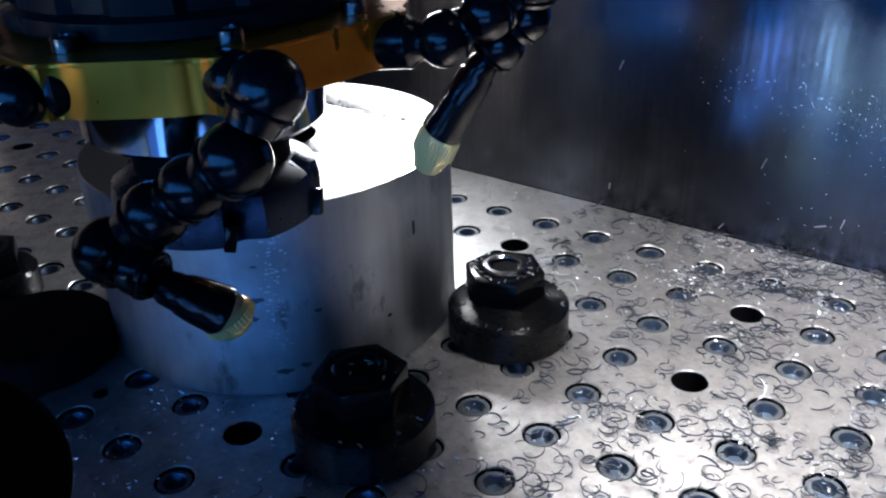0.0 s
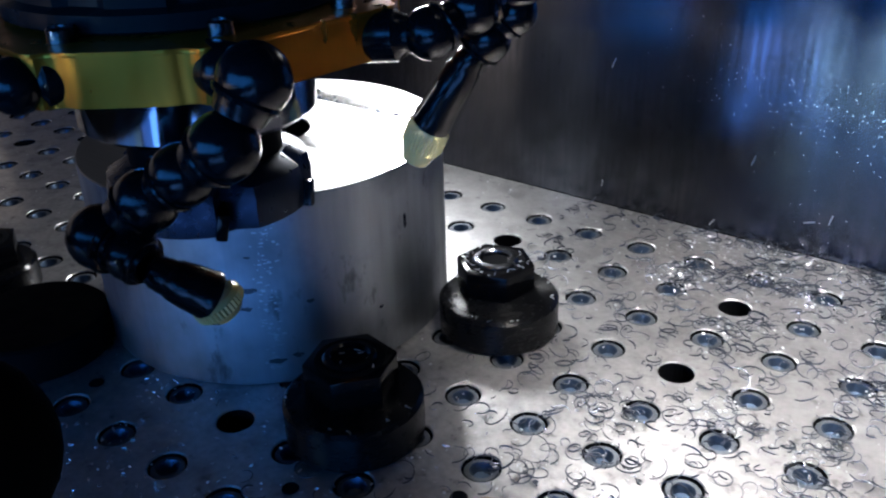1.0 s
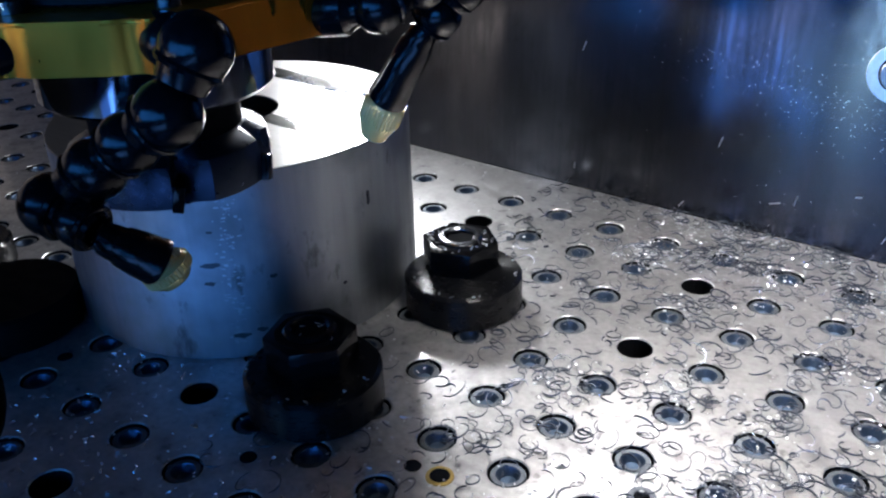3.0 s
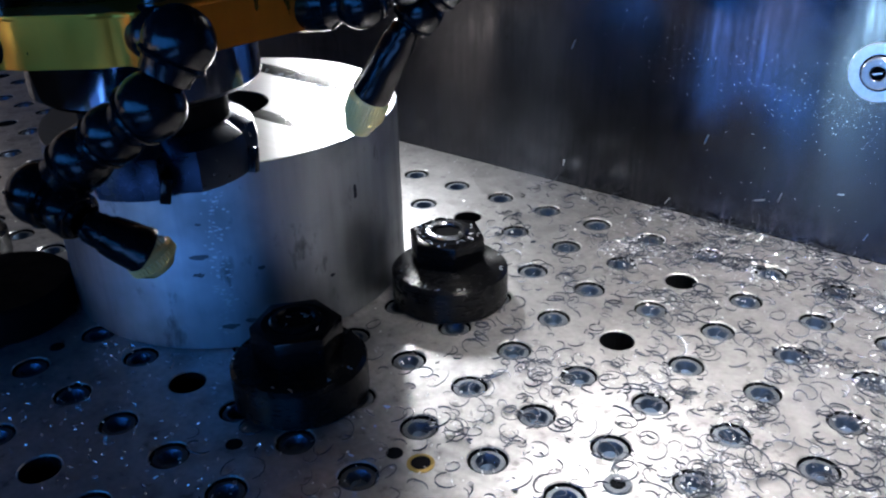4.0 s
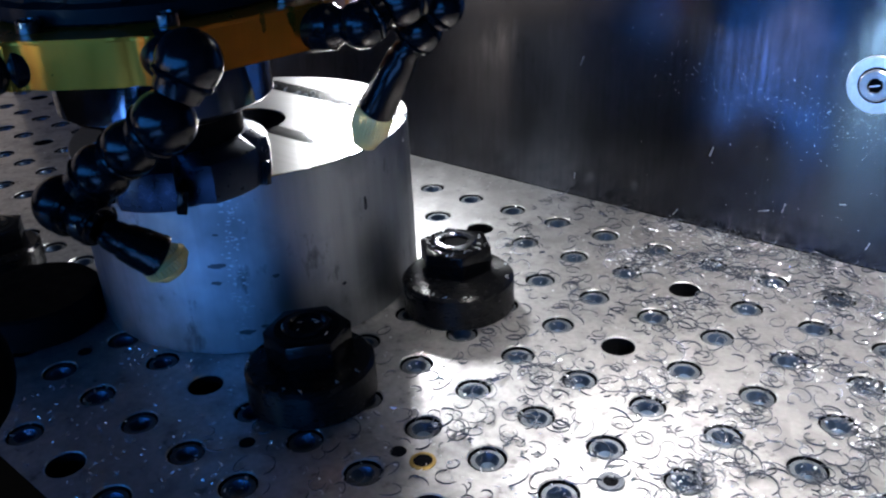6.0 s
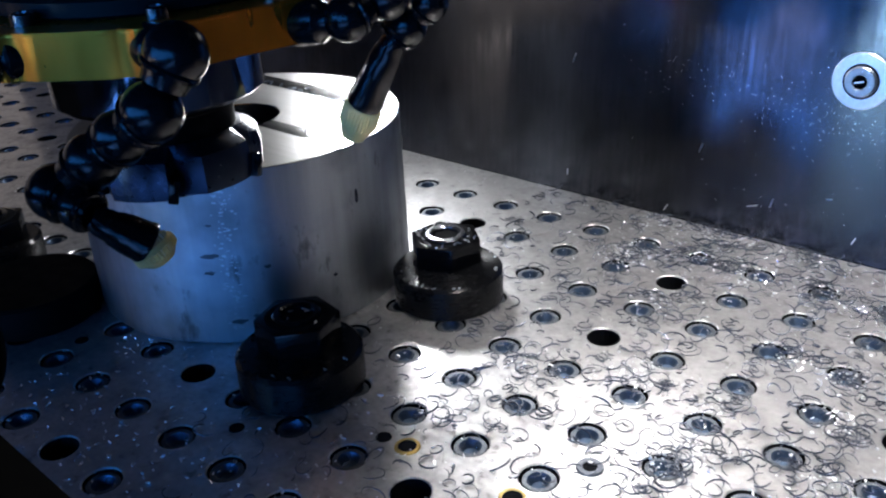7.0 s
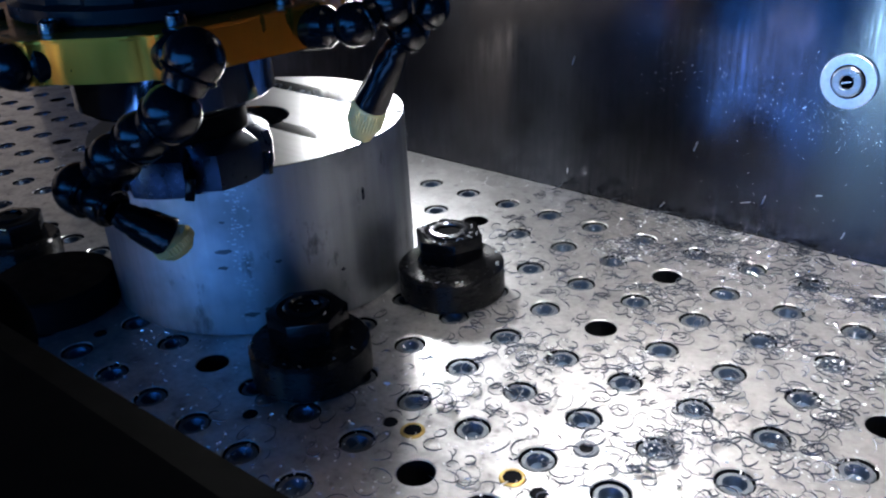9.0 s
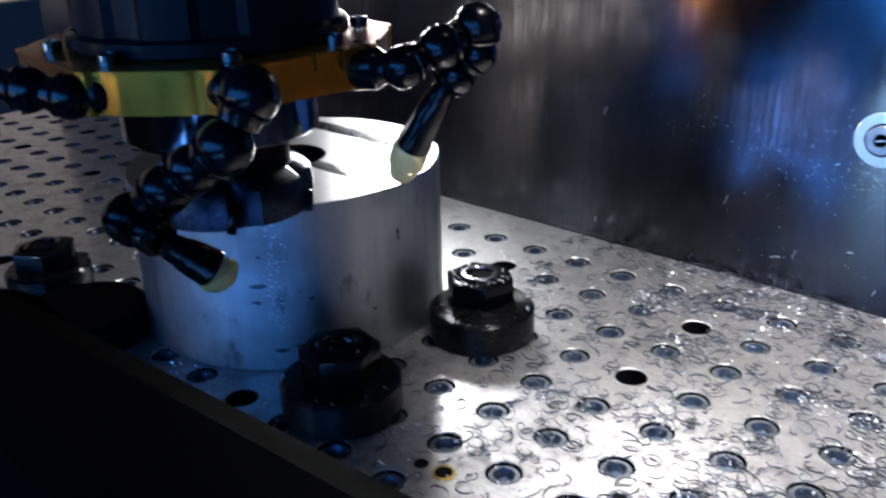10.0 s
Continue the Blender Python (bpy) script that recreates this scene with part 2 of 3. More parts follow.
# ---- structure: enclosure, wall, sill ----
X0, X1, Y0, Y1, Z0, Z1 = -1.1, 1.0, -1.0, 1.2, -0.45, 1.15
for nm, b in (("floor", (X0, X1, Y0, Y1, Z0 - 0.02, Z0)), ("ceiling", (X0, X1, Y0, Y1, Z1, Z1 + 0.02)),
              ("wall_east", (X1, X1 + 0.02, Y0, Y1, Z0, Z1)),
              ("wall_north", (X0, X1, Y1, Y1 + 0.02, Z0, Z1))):
    tagged(part(nm, box(*b), PAINT), "painted sheet-metal side of the machine enclosure", "wall", kind="structure")
# the opening is added so that the glowing sheet beyond reaches the plate
west = bmesh.new()
for b in ((Y0, -0.70, Z0, Z1), (0.90, Y1, Z0, Z1), (-0.70, 0.90, Z0, 0.03), (-0.70, 0.90, 0.37, Z1)):
    box(X0 - 0.02, X0, b[0], b[1], b[2], b[3], bm=west)
tagged(part("wall_west", west, PAINT), "painted sheet-metal end of the machine enclosure with a wide opening", "wall", kind="structure")
tagged(part("backdrop", box(X0 - 0.10, X0 - 0.09, -0.80, 1.0, -0.05, 0.47), LEFT_FILL_GLOW), "glowing beige sheet added to brighten the left of the plate", "backdrop", kind="structure")
WX0, WX1, WZ0, WZ1 = -0.66, 0.82, 0.07, 0.50
front = bmesh.new()
# the door window with daylight; low openings added for glow reflected in the wall
for b in ((X0, -1.06, Z0, Z1), (-1.06, -0.70, Z0, -0.115), (-1.06, -0.70, 0.10, Z1), (-0.70, WX0, Z0, Z1), (WX0, -0.62, Z0, -0.035), (-0.62, -0.30, Z0, -0.20), (-0.62, -0.30, -0.055, -0.035), (WX0, -0.30, 0.05, WZ0), (-0.30, -0.12, Z0, WZ0), (-0.12, WX1, Z0, -0.32), (-0.12, WX1, -0.02, WZ0),
          (WX0, WX1, WZ1, Z1), (WX1, X1, Z0, Z1)):
    box(b[0], b[1], Y0 - 0.02, Y0, b[2], b[3], bm=front)
tagged(part("wall_south", front, BEIGE), "beige painted enclosure door with a window opening", "wall", kind="structure")
tagged(part("backdrop", box(WX0 - 0.02, WX1 + 0.1, Y0 - 0.06, Y0 - 0.05, WZ0 - 0.02, WZ1 + 0.1), SKY_GLOW), "blue daylight outside the door window", "backdrop", kind="structure")

tagged(part("backdrop", box(-0.16, WX1 + 0.1, Y0 - 0.06, Y0 - 0.05, -0.40, 0.03), SKY_GLOW), "blue daylight outside the low door window", "backdrop", kind="structure")
# blue sheet behind the added slot
tagged(part("backdrop", box(-0.64, -0.28, Y0 - 0.06, Y0 - 0.05, -0.22, -0.045), SKY_GLOW), "glowing blue sheet added behind a slot for the wall's reflection", "backdrop", kind="structure")
# unseen glowing sheet, added only to be mirrored in the stainless wall
tagged(part("backdrop", box(-1.25, -0.20, Y0 - 0.10, Y0 - 0.09, -0.30, 0.30), WARM_REFLECTION_GLOW), "glowing brownish sheet added for the warm reflection in the wall", "backdrop", kind="structure")

# unseen sheet, added to darken what the stainless wall mirrors
tagged(part("chip_tray", box(X0, -0.13, Y0, -0.20, -0.16, -0.15), TRAY), "unseen sheet added before the table for dark reflections in the wall", "tray", kind="structure")

# the stainless sheet behind the plate leans back a little
WALL_Y, LEAN_BACK = 0.1586, 0.060
wall = bmesh.new()
vs = []
for y_off in (0.0, 0.003):
    for x, z in ((-0.66, -0.06), (0.55, -0.06), (0.55, 0.40), (-0.66, 0.40)):
        vs.append(wall.verts.new((x, WALL_Y + LEAN_BACK * z + y_off, z)))
for q in ((0, 1, 2, 3), (7, 6, 5, 4), (0, 4, 5, 1), (1, 5, 6, 2), (2, 6, 7, 3), (3, 7, 4, 0)):
    wall.faces.new([vs[i] for i in q])
tagged(part("wall_stainless", wall, WALL), "brushed stainless steel sheet wall, scratched and splashed", "wall", kind="structure")

# sill of the door, close under the camera
sill_m = Matrix.Translation((0.18, -0.1815, 0.1465)) @ Vector((0.983, -0.092, 0.157)).to_track_quat("X", "Z").to_matrix().to_4x4()
sill = bmesh.new()
box(-0.80, 0.35, -0.12, 0.0, -0.030, -0.010, 0.003, sill_m, sill)
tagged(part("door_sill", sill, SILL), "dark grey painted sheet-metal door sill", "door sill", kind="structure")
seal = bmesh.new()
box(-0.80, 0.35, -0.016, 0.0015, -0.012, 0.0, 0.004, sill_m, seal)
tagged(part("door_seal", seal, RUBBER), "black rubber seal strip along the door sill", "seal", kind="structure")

# dark rounded form of unknown kind; the ball and hidden rod are made up
knob = empty("dark_round_form", pose(-0.0305, -0.1455, -0.0205), "dark rounded form of unknown kind, built as a ball on a rod", "knob")
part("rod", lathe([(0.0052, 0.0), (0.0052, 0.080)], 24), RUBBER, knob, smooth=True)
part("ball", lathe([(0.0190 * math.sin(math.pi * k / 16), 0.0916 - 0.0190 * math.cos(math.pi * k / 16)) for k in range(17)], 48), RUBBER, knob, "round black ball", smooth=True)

# ---- fixture plate ----
P = 0.0254
PX0, PX1, PY1 = -23, 9, 5
PLAIN = lambda u, v: (u % 4 == 1) and v % 2 == 0 and v != 0


def row_y(v):
    return v * P if v >= -1 else v * 0.0261


rows_y = {v: row_y(v) for v in range(-4, PY1 + 1)}
N = 24
verts, faces = [], []


def add_ring(c, r, z):
    start = len(verts)
    verts.extend((c[0] + r * math.cos(2 * math.pi * i / N), c[1] + r * math.sin(2 * math.pi * i / N), z) for i in range(N))
    return start


for v in range(-4, PY1 + 1):
    y = rows_y[v]
    ylo = (y + rows_y[v - 1]) / 2 if v - 1 in rows_y else -0.1225
    yhi = (y + rows_y[v + 1]) / 2 if v + 1 in rows_y else 0.158
    for u in range(PX0, PX1 + 1):
        x = u * P
        r = 0.0060 if PLAIN(u, v) else 0.0059
        outer = len(verts)
        for i in range(N):
            a = 2 * math.pi * i / N
            c, s = math.cos(a), math.sin(a)
            k = 1 / max(abs(c), abs(s))
            dx, dy = c * k, s * k
            verts.append((x + dx * P / 2, y + (dy * (yhi - y) if dy > 0 else dy * (y - ylo)), 0.0))
        ch, inner, low = add_ring((x, y), r + 0.0004, 0.0), add_ring((x, y), r, -0.0004), add_ring((x, y), r, -0.018)
        for i in range(N):
            j = (i + 1) % N
            for a, b in ((outer, ch), (ch, inner), (inner, low)):
                faces.append((a + i, a + j, b + j, b + i))
xl, xr, yf, yb, zb = (PX0 - 0.5) * P, (PX1 + 0.5) * P, -0.1225, 0.158, -0.02
s = len(verts)
verts += [(xl, yf, 0), (xr, yf, 0), (xr, yb, 0), (xl, yb, 0), (xl, yf, zb), (xr, yf, zb), (xr, yb, zb), (xl, yb, zb)]
faces += [(s + i, s + 4 + i, s + 4 + (i + 1) % 4, s + (i + 1) % 4) for i in range(4)] + [(s + 4, s + 7, s + 6, s + 5)]
keys, remap, welded = {}, [], []
for co in verts:
    k = (round(co[0], 5), round(co[1], 5), round(co[2], 5))
    if k not in keys:
        keys[k] = len(welded)
        welded.append(co)
    remap.append(keys[k])
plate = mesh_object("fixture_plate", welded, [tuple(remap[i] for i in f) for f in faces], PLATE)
plate.data.materials.append(HOLE_SHADE)
# the hole walls get the painted shade too
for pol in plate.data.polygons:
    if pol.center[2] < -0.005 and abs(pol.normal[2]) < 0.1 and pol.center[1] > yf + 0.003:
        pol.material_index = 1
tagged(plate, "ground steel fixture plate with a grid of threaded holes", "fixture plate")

tagged(part("machine_table", box(xl - 0.05, xr + 0.05, -0.16, 0.155, -0.12, -0.0205, 0.002), IRON), "dark cast-iron machine table under the plate", "machine table")
# ---- workpiece ----
CX, CY, CR, CH, BORE = -0.1255, 0.0155, 0.0652, 0.067, 0.0168


def milled_top():
    """Face-milled aluminium: bands along x with differing finish, and fine arcs of the cutter."""
    m = node_mat("milled_aluminium_face", (0.168, 0.166, 0.166), 1.0, 0.36, 0.15, (40, 900, 40), 0.06, 0.03, stains=0.15, stain_scale=25, dark=0.7)
    nt = m.node_tree
    b = nt.nodes["Principled BSDF"]
    rough_in = b.inputs["Roughness"].links[0].from_socket
    co = nt.nodes.new("ShaderNodeTexCoord")
    sep = nt.nodes.new("ShaderNodeSeparateXYZ")
    nt.links.new(co.outputs["Object"], sep.inputs[0])
    cr = nt.nodes.new("ShaderNodeValToRGB")
    cr.color_ramp.interpolation = "LINEAR"
    stops = [(0.0, 0.05), (0.20, 0.10), (0.47, 0.0), (0.475, 0.75), (0.53, 0.35), (0.535, 0.0), (0.78, 0.0), (0.79, 0.8), (0.86, 0.5), (0.865, 0.0)]
    while len(cr.color_ramp.elements) < len(stops):
        cr.color_ramp.elements.new(0.5)
    for e, (p, v) in zip(cr.color_ramp.elements, stops):
        e.position, e.color = p, (v, v, v, 1)
    mr = nt.nodes.new("ShaderNodeMapRange")
    mr.inputs["From Min"].default_value, mr.inputs["From Max"].default_value = -CR, CR
    nt.links.new(sep.outputs["Y"], mr.inputs["Value"])
    nt.links.new(mr.outputs[0], cr.inputs["Fac"])
    mx = nt.nodes.new("ShaderNodeMath")
    mx.operation = "MULTIPLY_ADD"
    nt.links.new(cr.outputs["Color"], mx.inputs[0])
    mx.inputs[1].default_value = -0.31
    nt.links.new(rough_in, mx.inputs[2])
    nt.links.new(mx.outputs[0], b.inputs["Roughness"])
    return m


TOP = milled_top()
slug = empty("aluminium_slug", pose(CX, CY, 0), "round aluminium billet with a bored hole and freshly milled top", "workpiece")
part("sawn_side", lathe([(CR - 0.0006, 0.0), (CR, 0.0008), (CR, CH - 0.0004)], 128), ALU_SIDE, slug, "dull sawn aluminium side", smooth=True)
part("milled_face", lathe([(CR, CH - 0.0004), (CR - 0.0003, CH), (BORE + 0.0003, CH)], 128), TOP, slug, "bright face-milled top")
part("bore", lathe([(BORE + 0.0003, CH), (BORE, CH - 0.0004), (BORE, 0.004), (0, 0.004)], 64), SPINDLE, slug, "smooth bored hole", smooth=True)

for a0, z0, z1, w in ((0.5, 0.0445, 0.0500, 0.0016), (-11.0, 0.0190, 0.0205, 0.0022)):
    mark = bmesh.new()
    pts = [(-w / 2, z0 + 0.0008), (-w * 0.2, z0), (w * 0.3, z0 + 0.0003), (w / 2, z0 + 0.001), (w * 0.4, z1 - 0.0006), (0, z1), (-w * 0.4, z1 - 0.0004)]
    mark.faces.new([mark.verts.new(((CR + 0.00012) * math.cos(radians(a0) + x / CR), (CR + 0.00012) * math.sin(radians(a0) + x / CR), z)) for x, z in pts])
    part("scuff", mark, CUTTER, slug, "dark scuff mark")

blot_rng = random.Random(12)
for a0, z0, w, h in ((-50, 0.0362, 0.0070, 0.0013), (-51, 0.0295, 0.0046, 0.0010), (-44.5, 0.0092, 0.0062, 0.0014), (-38, 0.0106, 0.0040, 0.0011), (-33, 0.0300, 0.0030, 0.0009), (-49, 0.0480, 0.0026, 0.0006)):
    blot = bmesh.new()
    ring_pts = []
    for i in range(14):
        t = 2 * math.pi * i / 14
        k = blot_rng.uniform(0.65, 1.15)
        ring_pts.append((w / 2 * k * math.cos(t), z0 + 0.9 * h * k * math.sin(t)))
    blot.faces.new([blot.verts.new(((CR + 0.00015) * math.cos(radians(a0) + x / CR), (CR + 0.00015) * math.sin(radians(a0) + x / CR), z)) for x, z in ring_pts])
    part("stain", blot, OILY, slug, "dark oily stain")

# an upright band of small bright scuffs down the side
scuff_rng = random.Random(44)
band = bmesh.new()
for _ in range(120):
    z = scuff_rng.uniform(0.006, CH - 0.002)
    a0 = radians(-44.5) + scuff_rng.gauss(0, 0.0013 + 0.0010 * (z / CH)) / CR
    w, h = scuff_rng.uniform(0.0002, 0.0013), scuff_rng.uniform(0.0001, 0.0005)
    pts = []
    for i in range(7):
        t, k = 2 * math.pi * i / 7, scuff_rng.uniform(0.5, 1.15)
        pts.append(band.verts.new(((CR + 0.00014) * math.cos(a0 + w * k * math.cos(t) / CR), (CR + 0.00014) * math.sin(a0 + w * k * math.cos(t) / CR), z + h * k * math.sin(t))))
    band.faces.new(pts)
part("scuff_band", band, SCUFFED, slug, "upright band of small bright scuffs")

# ---- edge clamps ----


def clamp(at, turn, nut_off, base_r=0.0215, group="clamps round the workpiece", base_h=0.0135, hex_turn=0.0, screw=None):
    c = empty("edge_clamp", pose(at[0], at[1], 0, 0, 0, turn), "black-oxide eccentric clamp with a hex nut, bolted to the plate", "clamp", group)
    part("base", lathe([(0, 0.0), (base_r - 0.0008, 0.0), (base_r, 0.0008), (base_r, base_h - 0.0012), (base_r - 0.0012, base_h), (0, base_h)], 64), TURNED_BLACK, c, "round black steel base", smooth=True)
    x, y = nut_off
    part("nut", prism(gon(6, 0.0146, hex_turn, x, y), base_h, base_h + 0.0098, 0.0007), BLACK_OXIDE, c, "black hexagon nut", smooth=True)
    top = base_h + 0.0098
    q = Matrix.Translation((x, y, 0))
    # raised black ring standing in for the shade of a groove
    part("groove", lathe([(0.0108, top + 0.0001), (0.0104, top + 0.0003), (0.0086, top + 0.0003), (0.0084, top + 0.0001)], 40, q), HOLE_SHADE, c, "black ring standing for the shade of a groove round the screw", smooth=True)
    sh = part("screw_head", lathe([(0.0084, top - 0.0004), (0.0083, top + 0.0008), (0.0076, top + 0.0015), (0.0062, top + 0.0016), (0.0054, top + 0.0010), (0.0050, top - 0.0005)], 40, q),
         screw or WORN_STEEL, c, "socket screw head, blackened in place of shade" if screw else "socket screw head, worn bright", smooth=True)
    part("socket", lathe([(0.0053, top + 0.0008), (0.0049, top + 0.0002), (0, top)], 6, q), HOLE_SHADE, sh, "hexagon socket with its shade painted in")
    return c


clamp((-0.0400, 0.0420), 0, (-0.0045, 0.0045), hex_turn=radians(20))
# screw head set to black: the shade on this clamp is put into its colour
clamp((-0.0420, -0.0330), 0, (-0.0030, 0.0030), hex_turn=radians(50), screw=BLACK_OXIDE)
pad = empty("round_stop", pose(-0.168, -0.064, 0), "black steel round stop block resting on the plate", "stop block")
part("body", lathe([(0, 0.0), (0.0247, 0.0), (0.0255, 0.0008), (0.0255, 0.0123), (0.0243, 0.0135), (0, 0.0135)], 64), MATT_BLACK, pad, smooth=True)
# black screw head again, with the shade put into its colour
clamp((-0.2250, -0.0520), 0, (0.0, 0.0), base_r=0.0190, hex_turn=radians(30), base_h=0.0120, screw=BLACK_OXIDE)

# ---- wall washer and screw ----
wm = Matrix.Translation((0.0678, WALL_Y + LEAN_BACK * 0.073 - 0.0002, 0.073)) @ pose(0, 0, 0, 90 - math.degrees(math.atan(LEAN_BACK)), 0, 0)
wash = empty("wall_screw", wm, "socket screw with a broad bright washer in the stainless wall", "screw")
part("washer", lathe([(0.0062, 0.0), (0.0062, 0.0014), (0.0064, 0.0016), (0.0106, 0.0016), (0.0109, 0.0013), (0.0109, 0.0)], 48), WASHER, wash, "bright flat washer", smooth=True)
wsh = part("screw_head", lathe([(0.0060, 0.0), (0.0060, 0.0028), (0.0054, 0.0034), (0.0030, 0.0034), (0.0027, 0.0031), (0.0026, 0.0012)], 40), SCREW, wash, "dull grey socket head", smooth=True)
part("socket", lathe([(0.0027, 0.0033), (0.0025, 0.0012), (0, 0.0010)], 6), HOLE_SHADE, wsh, "hexagon socket with its shade painted in")
# thin bright bar laid across the socket
part("burr", box(-0.0020, 0.0016, -0.00025, 0.00025, 0.0030, 0.0033, 0.0, Matrix.Rotation(0.25, 4, "Z")), WASHER, wsh, "bright bar across the socket")
# black ring painting the shade between washer and screw head
part("washer_gap", lathe([(0.0068, 0.00165), (0.0060, 0.00165)], 40), HOLE_SHADE, wash, "black ring standing for the shade of the gap round the screw head")

# ---- spindle head ----
# the origin lies on the spindle's axis, at the height of the plate
HEAD = Matrix.Translation((-0.0836, -0.0410, 0))
head = empty("spindle_head", HEAD, "milling spindle with a black ribbed housing, gold ring and face-mill cutter", "spindle")


def ring_outline(grow=0.0):
    """A square with broad chamfers; each chamfer has a flute near both of its ends."""
    lines = []
    for k in range(4):
        lines.append((radians(-52 + 90 * k), 0.0563 + grow))
        lines.append((radians(-7 + 90 * k), 0.0536 + grow))
    corners = []
    for (a, d), (b, e) in zip(lines, lines[1:] + lines[:1]):
        det = math.sin(b - a)
        corners.append(Vector(((d * math.sin(b) - e * math.sin(a)) / det, (e * math.cos(a) - d * math.cos(b)) / det)))
    pts = []
    for k in range(8):
        p, q = corners[k - 1], corners[k]
        n = Vector((math.cos(lines[k][0]), math.sin(lines[k][0])))
        if k % 2:
            steps = ((0.0, -0.0006), (0.02, -0.0001), (0.5, 0.0), (0.98, -0.0001))
        else:
            steps = ((0.0, -0.0006), (0.02, -0.0001), (0.05, 0.0), (0.07, -0.0006), (0.11, -0.0013), (0.15, -0.0014), (0.19, -0.0009), (0.24, -0.0002), (0.30, 0.0), (0.5, 0.0),
                     (0.70, 0.0), (0.76, -0.0002), (0.81, -0.0009), (0.85, -0.0014), (0.89, -0.0013), (0.93, -0.0006), (0.95, 0.0), (0.98, -0.0001))
        for f, depth in steps:
            c = p.lerp(q, f) + n * depth
            pts.append((c[0], c[1]))
    return pts


ring = part("coolant_ring", prism(ring_outline(), 0.1165, 0.1276), GOLD, head, "gold anodised ring plate with chamfered corners", smooth=True)
part("lip", prism(ring_outline(0.0005), 0.1277, 0.1288, 0.0003), GOLD, ring, "thin raised edge of the ring", smooth=True)
part("nose", lathe([(0, 0.0975), (0.0312, 0.0975), (0.0325, 0.0988), (0.0325, 0.1165)], 96), SPINDLE, head, "polished steel spindle nose", smooth=True)
part("cutter_arbor", lathe([(0.0205, 0.0850), (0.0215, 0.0860), (0.0215, 0.0935), (0.0240, 0.0945), (0.0240, 0.0976), (0, 0.0976)], 64), MATT_BLACK, head, "black arbor above the cutter", smooth=True)

# face mill: a flared body with six chip pockets, a carbide insert in each
TEETH, MILL_TURN = 6, radians(24)


def pocket(a, k):
    f = ((a - MILL_TURN) / (2 * math.pi) * TEETH) % 1.0
    if k in (2, 3, 4) and f < 0.30:
        return 0.80 + 0.55 * f
    return 1.0


mill = part("cutter_body", lathe([(0, 0.0700), (0.0235, 0.0700), (0.0285, 0.0712), (0.0288, 0.0790), (0.0280, 0.0830), (0.0225, 0.0862), (0, 0.0862)], 96, ruffle=pocket), CUTTER, head, "dark steel face-mill body, tinted with the blue daylight reflection", smooth=True)
for k in range(TEETH):
    q = Matrix.Rotation(2 * math.pi * (k + 0.99) / TEETH + MILL_TURN, 4, "Z") @ Matrix.Translation((0.0258, 0.0005, 0.0722)) @ Matrix.Rotation(radians(-12), 4, "X")
    part("insert", box(-0.0050, 0.0050, -0.0016, 0.0016, -0.0016, 0.0060, 0.0006, q), BLACK_OXIDE, mill, "dark carbide insert", smooth=True)

housing = lathe([(0.0430, 0.1289), (0.0445, 0.1298), (0.0445, 0.1335), (0.0420, 0.1345), (0.0420, 0.30)], 96,
                ruffle=lambda a, k: 1.0 if k < 3 else 1.0 - 0.05 * (math.sin(a * 9) > 0.2))
part("housing", housing, HOUSING, head, "black ribbed spindle housing")
for a in (-112, -70, -28, 14, 56, 98):
    q = Matrix.Rotation(radians(a), 4, "Z") @ Matrix.Translation((0.0484, 0, 0.1289))
    part("ring_screw", lathe([(0.0030, 0.0), (0.0030, 0.0028), (0.0025, 0.0032), (0.0016, 0.0032), (0.0014, 0.0014), (0, 0.0014)], 20, q), WORN_STEEL, head, smooth=True)


